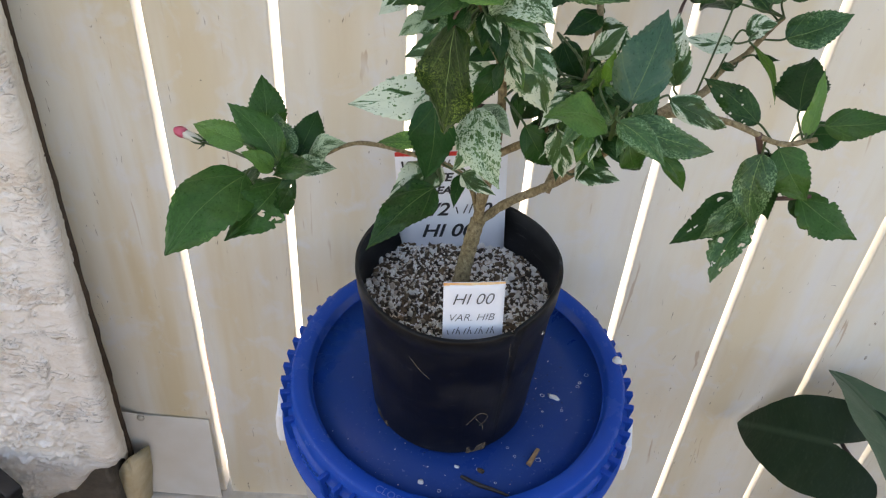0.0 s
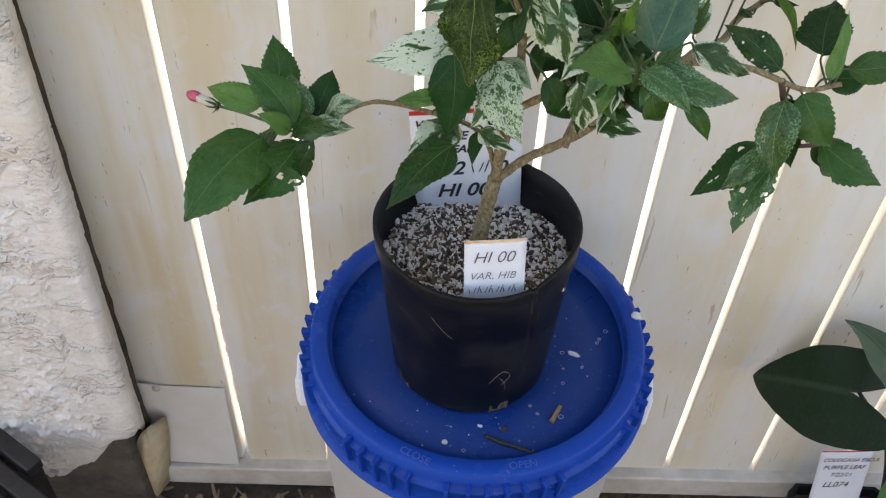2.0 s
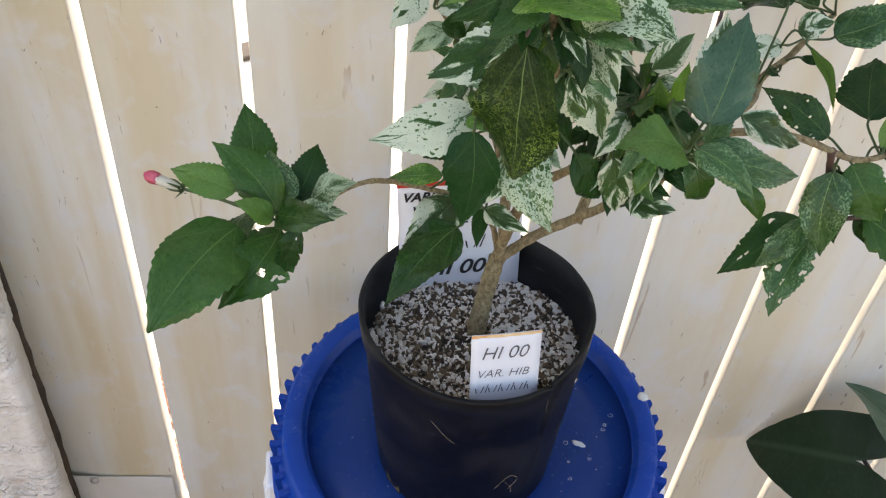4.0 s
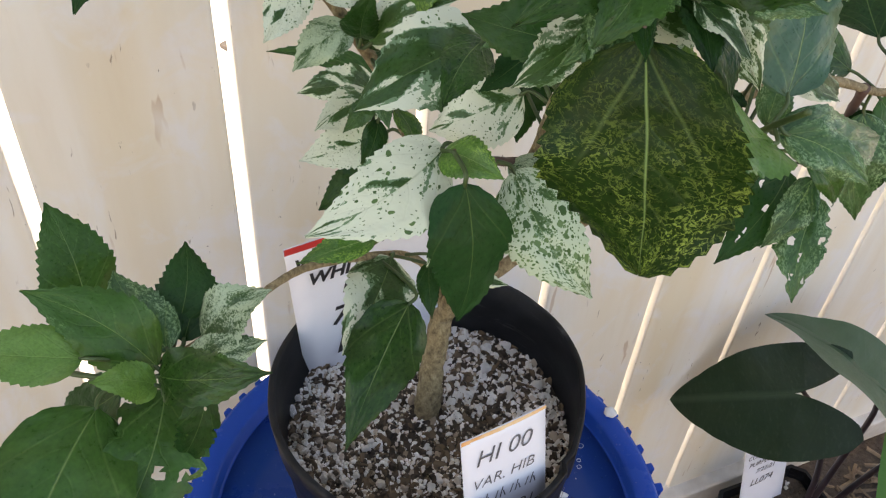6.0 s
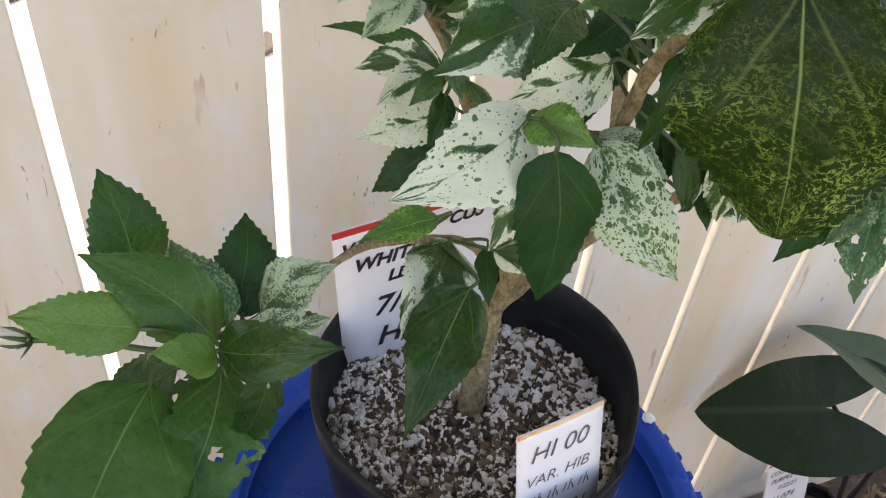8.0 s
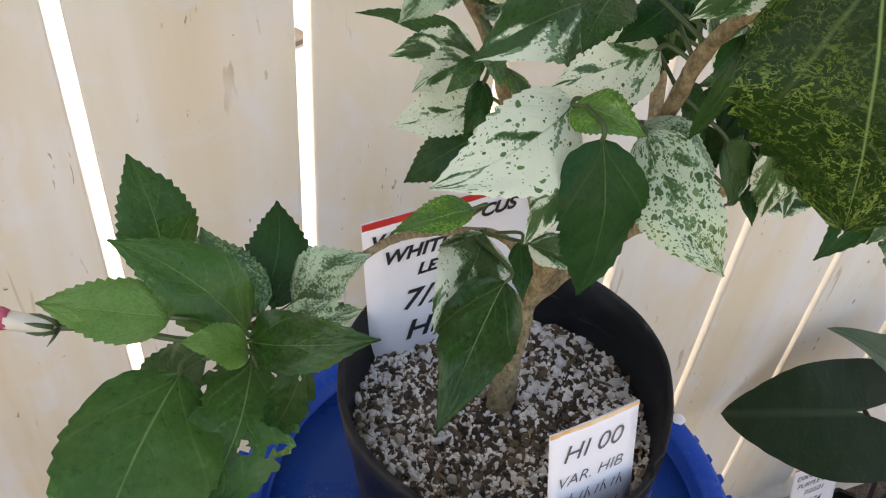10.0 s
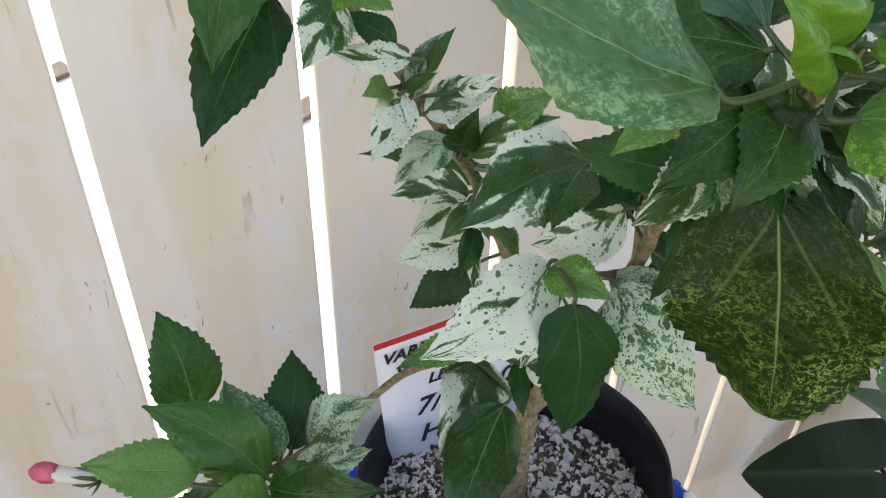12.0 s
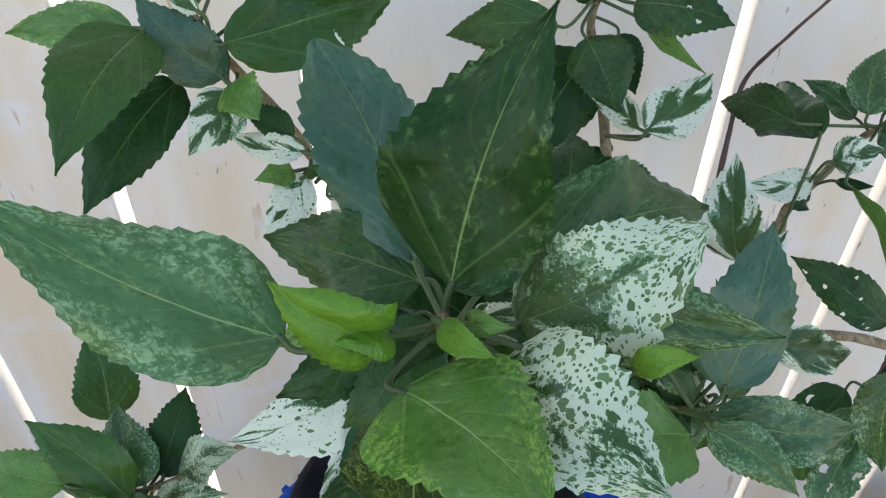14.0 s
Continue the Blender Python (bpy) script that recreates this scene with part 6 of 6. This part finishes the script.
bm = bmesh.new()
X0, Y0, S0, S1, ZT = 0.5037, 0.0767, 0.05, 0.0625, -0.0465
prof = [(S0, GROUND + 0.002), (S1, ZT - 0.015), (S1 + 0.003, ZT - 0.014), (S1 + 0.004, ZT), (S1, ZT), (S1 - 0.002, ZT - 0.02)]
prev = None
for s, z in prof:
    ring = []
    for sx, sy in ((-1, -1), (1, -1), (1, 1), (-1, 1)):
        for dx, dy in (((0, 0.2), (0.2, 0)) if sx == sy else ((0.2, 0), (0, 0.2))):
            ring.append(bm.verts.new((X0 + sx * s * (1 - dx), Y0 + sy * s * (1 - dy), z)))
    if prev:
        for k in range(8):
            bm.faces.new((prev[k], prev[(k + 1) % 8], ring[(k + 1) % 8], ring[k]))
    prev = ring
bm.normal_update()
part("body", bm, BLACK, small_pot, smooth=False)
bm = bmesh.new()
bmesh.ops.create_grid(bm, x_segments=20, y_segments=20, size=S1 - 0.002)
for v in bm.verts:
    v.co = Vector((X0 + v.co.x, Y0 + v.co.y, ZT - 0.018 + 0.006 * noise.noise(v.co * 60)))
small_soil = part("potting_mix", bm, SOIL)
tagged(small_soil, "dark potting mix in the small black pot", "soil")
rnd = random.Random(33)
for k in range(70):
    s = rnd.uniform(0.0012, 0.003)
    ob = new("perlite_grain", shapes[k % 7])
    ob.parent = small_soil
    ob.matrix_basis = Matrix.LocRotScale((X0 + rnd.uniform(-0.054, 0.054), Y0 + rnd.uniform(-0.054, 0.054), ZT - 0.015 + rnd.uniform(0, 0.003)), Euler([rnd.uniform(0, 6) for _ in range(3)]), (s, s, s))
plant_tag(plane((0.4637, 0.1115, -0.0810), (0.07, 0.004, 0.002), (-0.002, 0.03, 0.12)), 0.067, 0.122, REDEDGE,
          [("COLOCASIA ESCUL", 0.004, 0.103, 0.0085), ("PURPLE LEAF", 0.007, 0.09, 0.0095), ("7/22/21", 0.018, 0.077, 0.0095), ("LL074", 0.012, 0.058, 0.0135)], [],
          "white plant tag with black handwriting in the small pot", INK, 0.002)
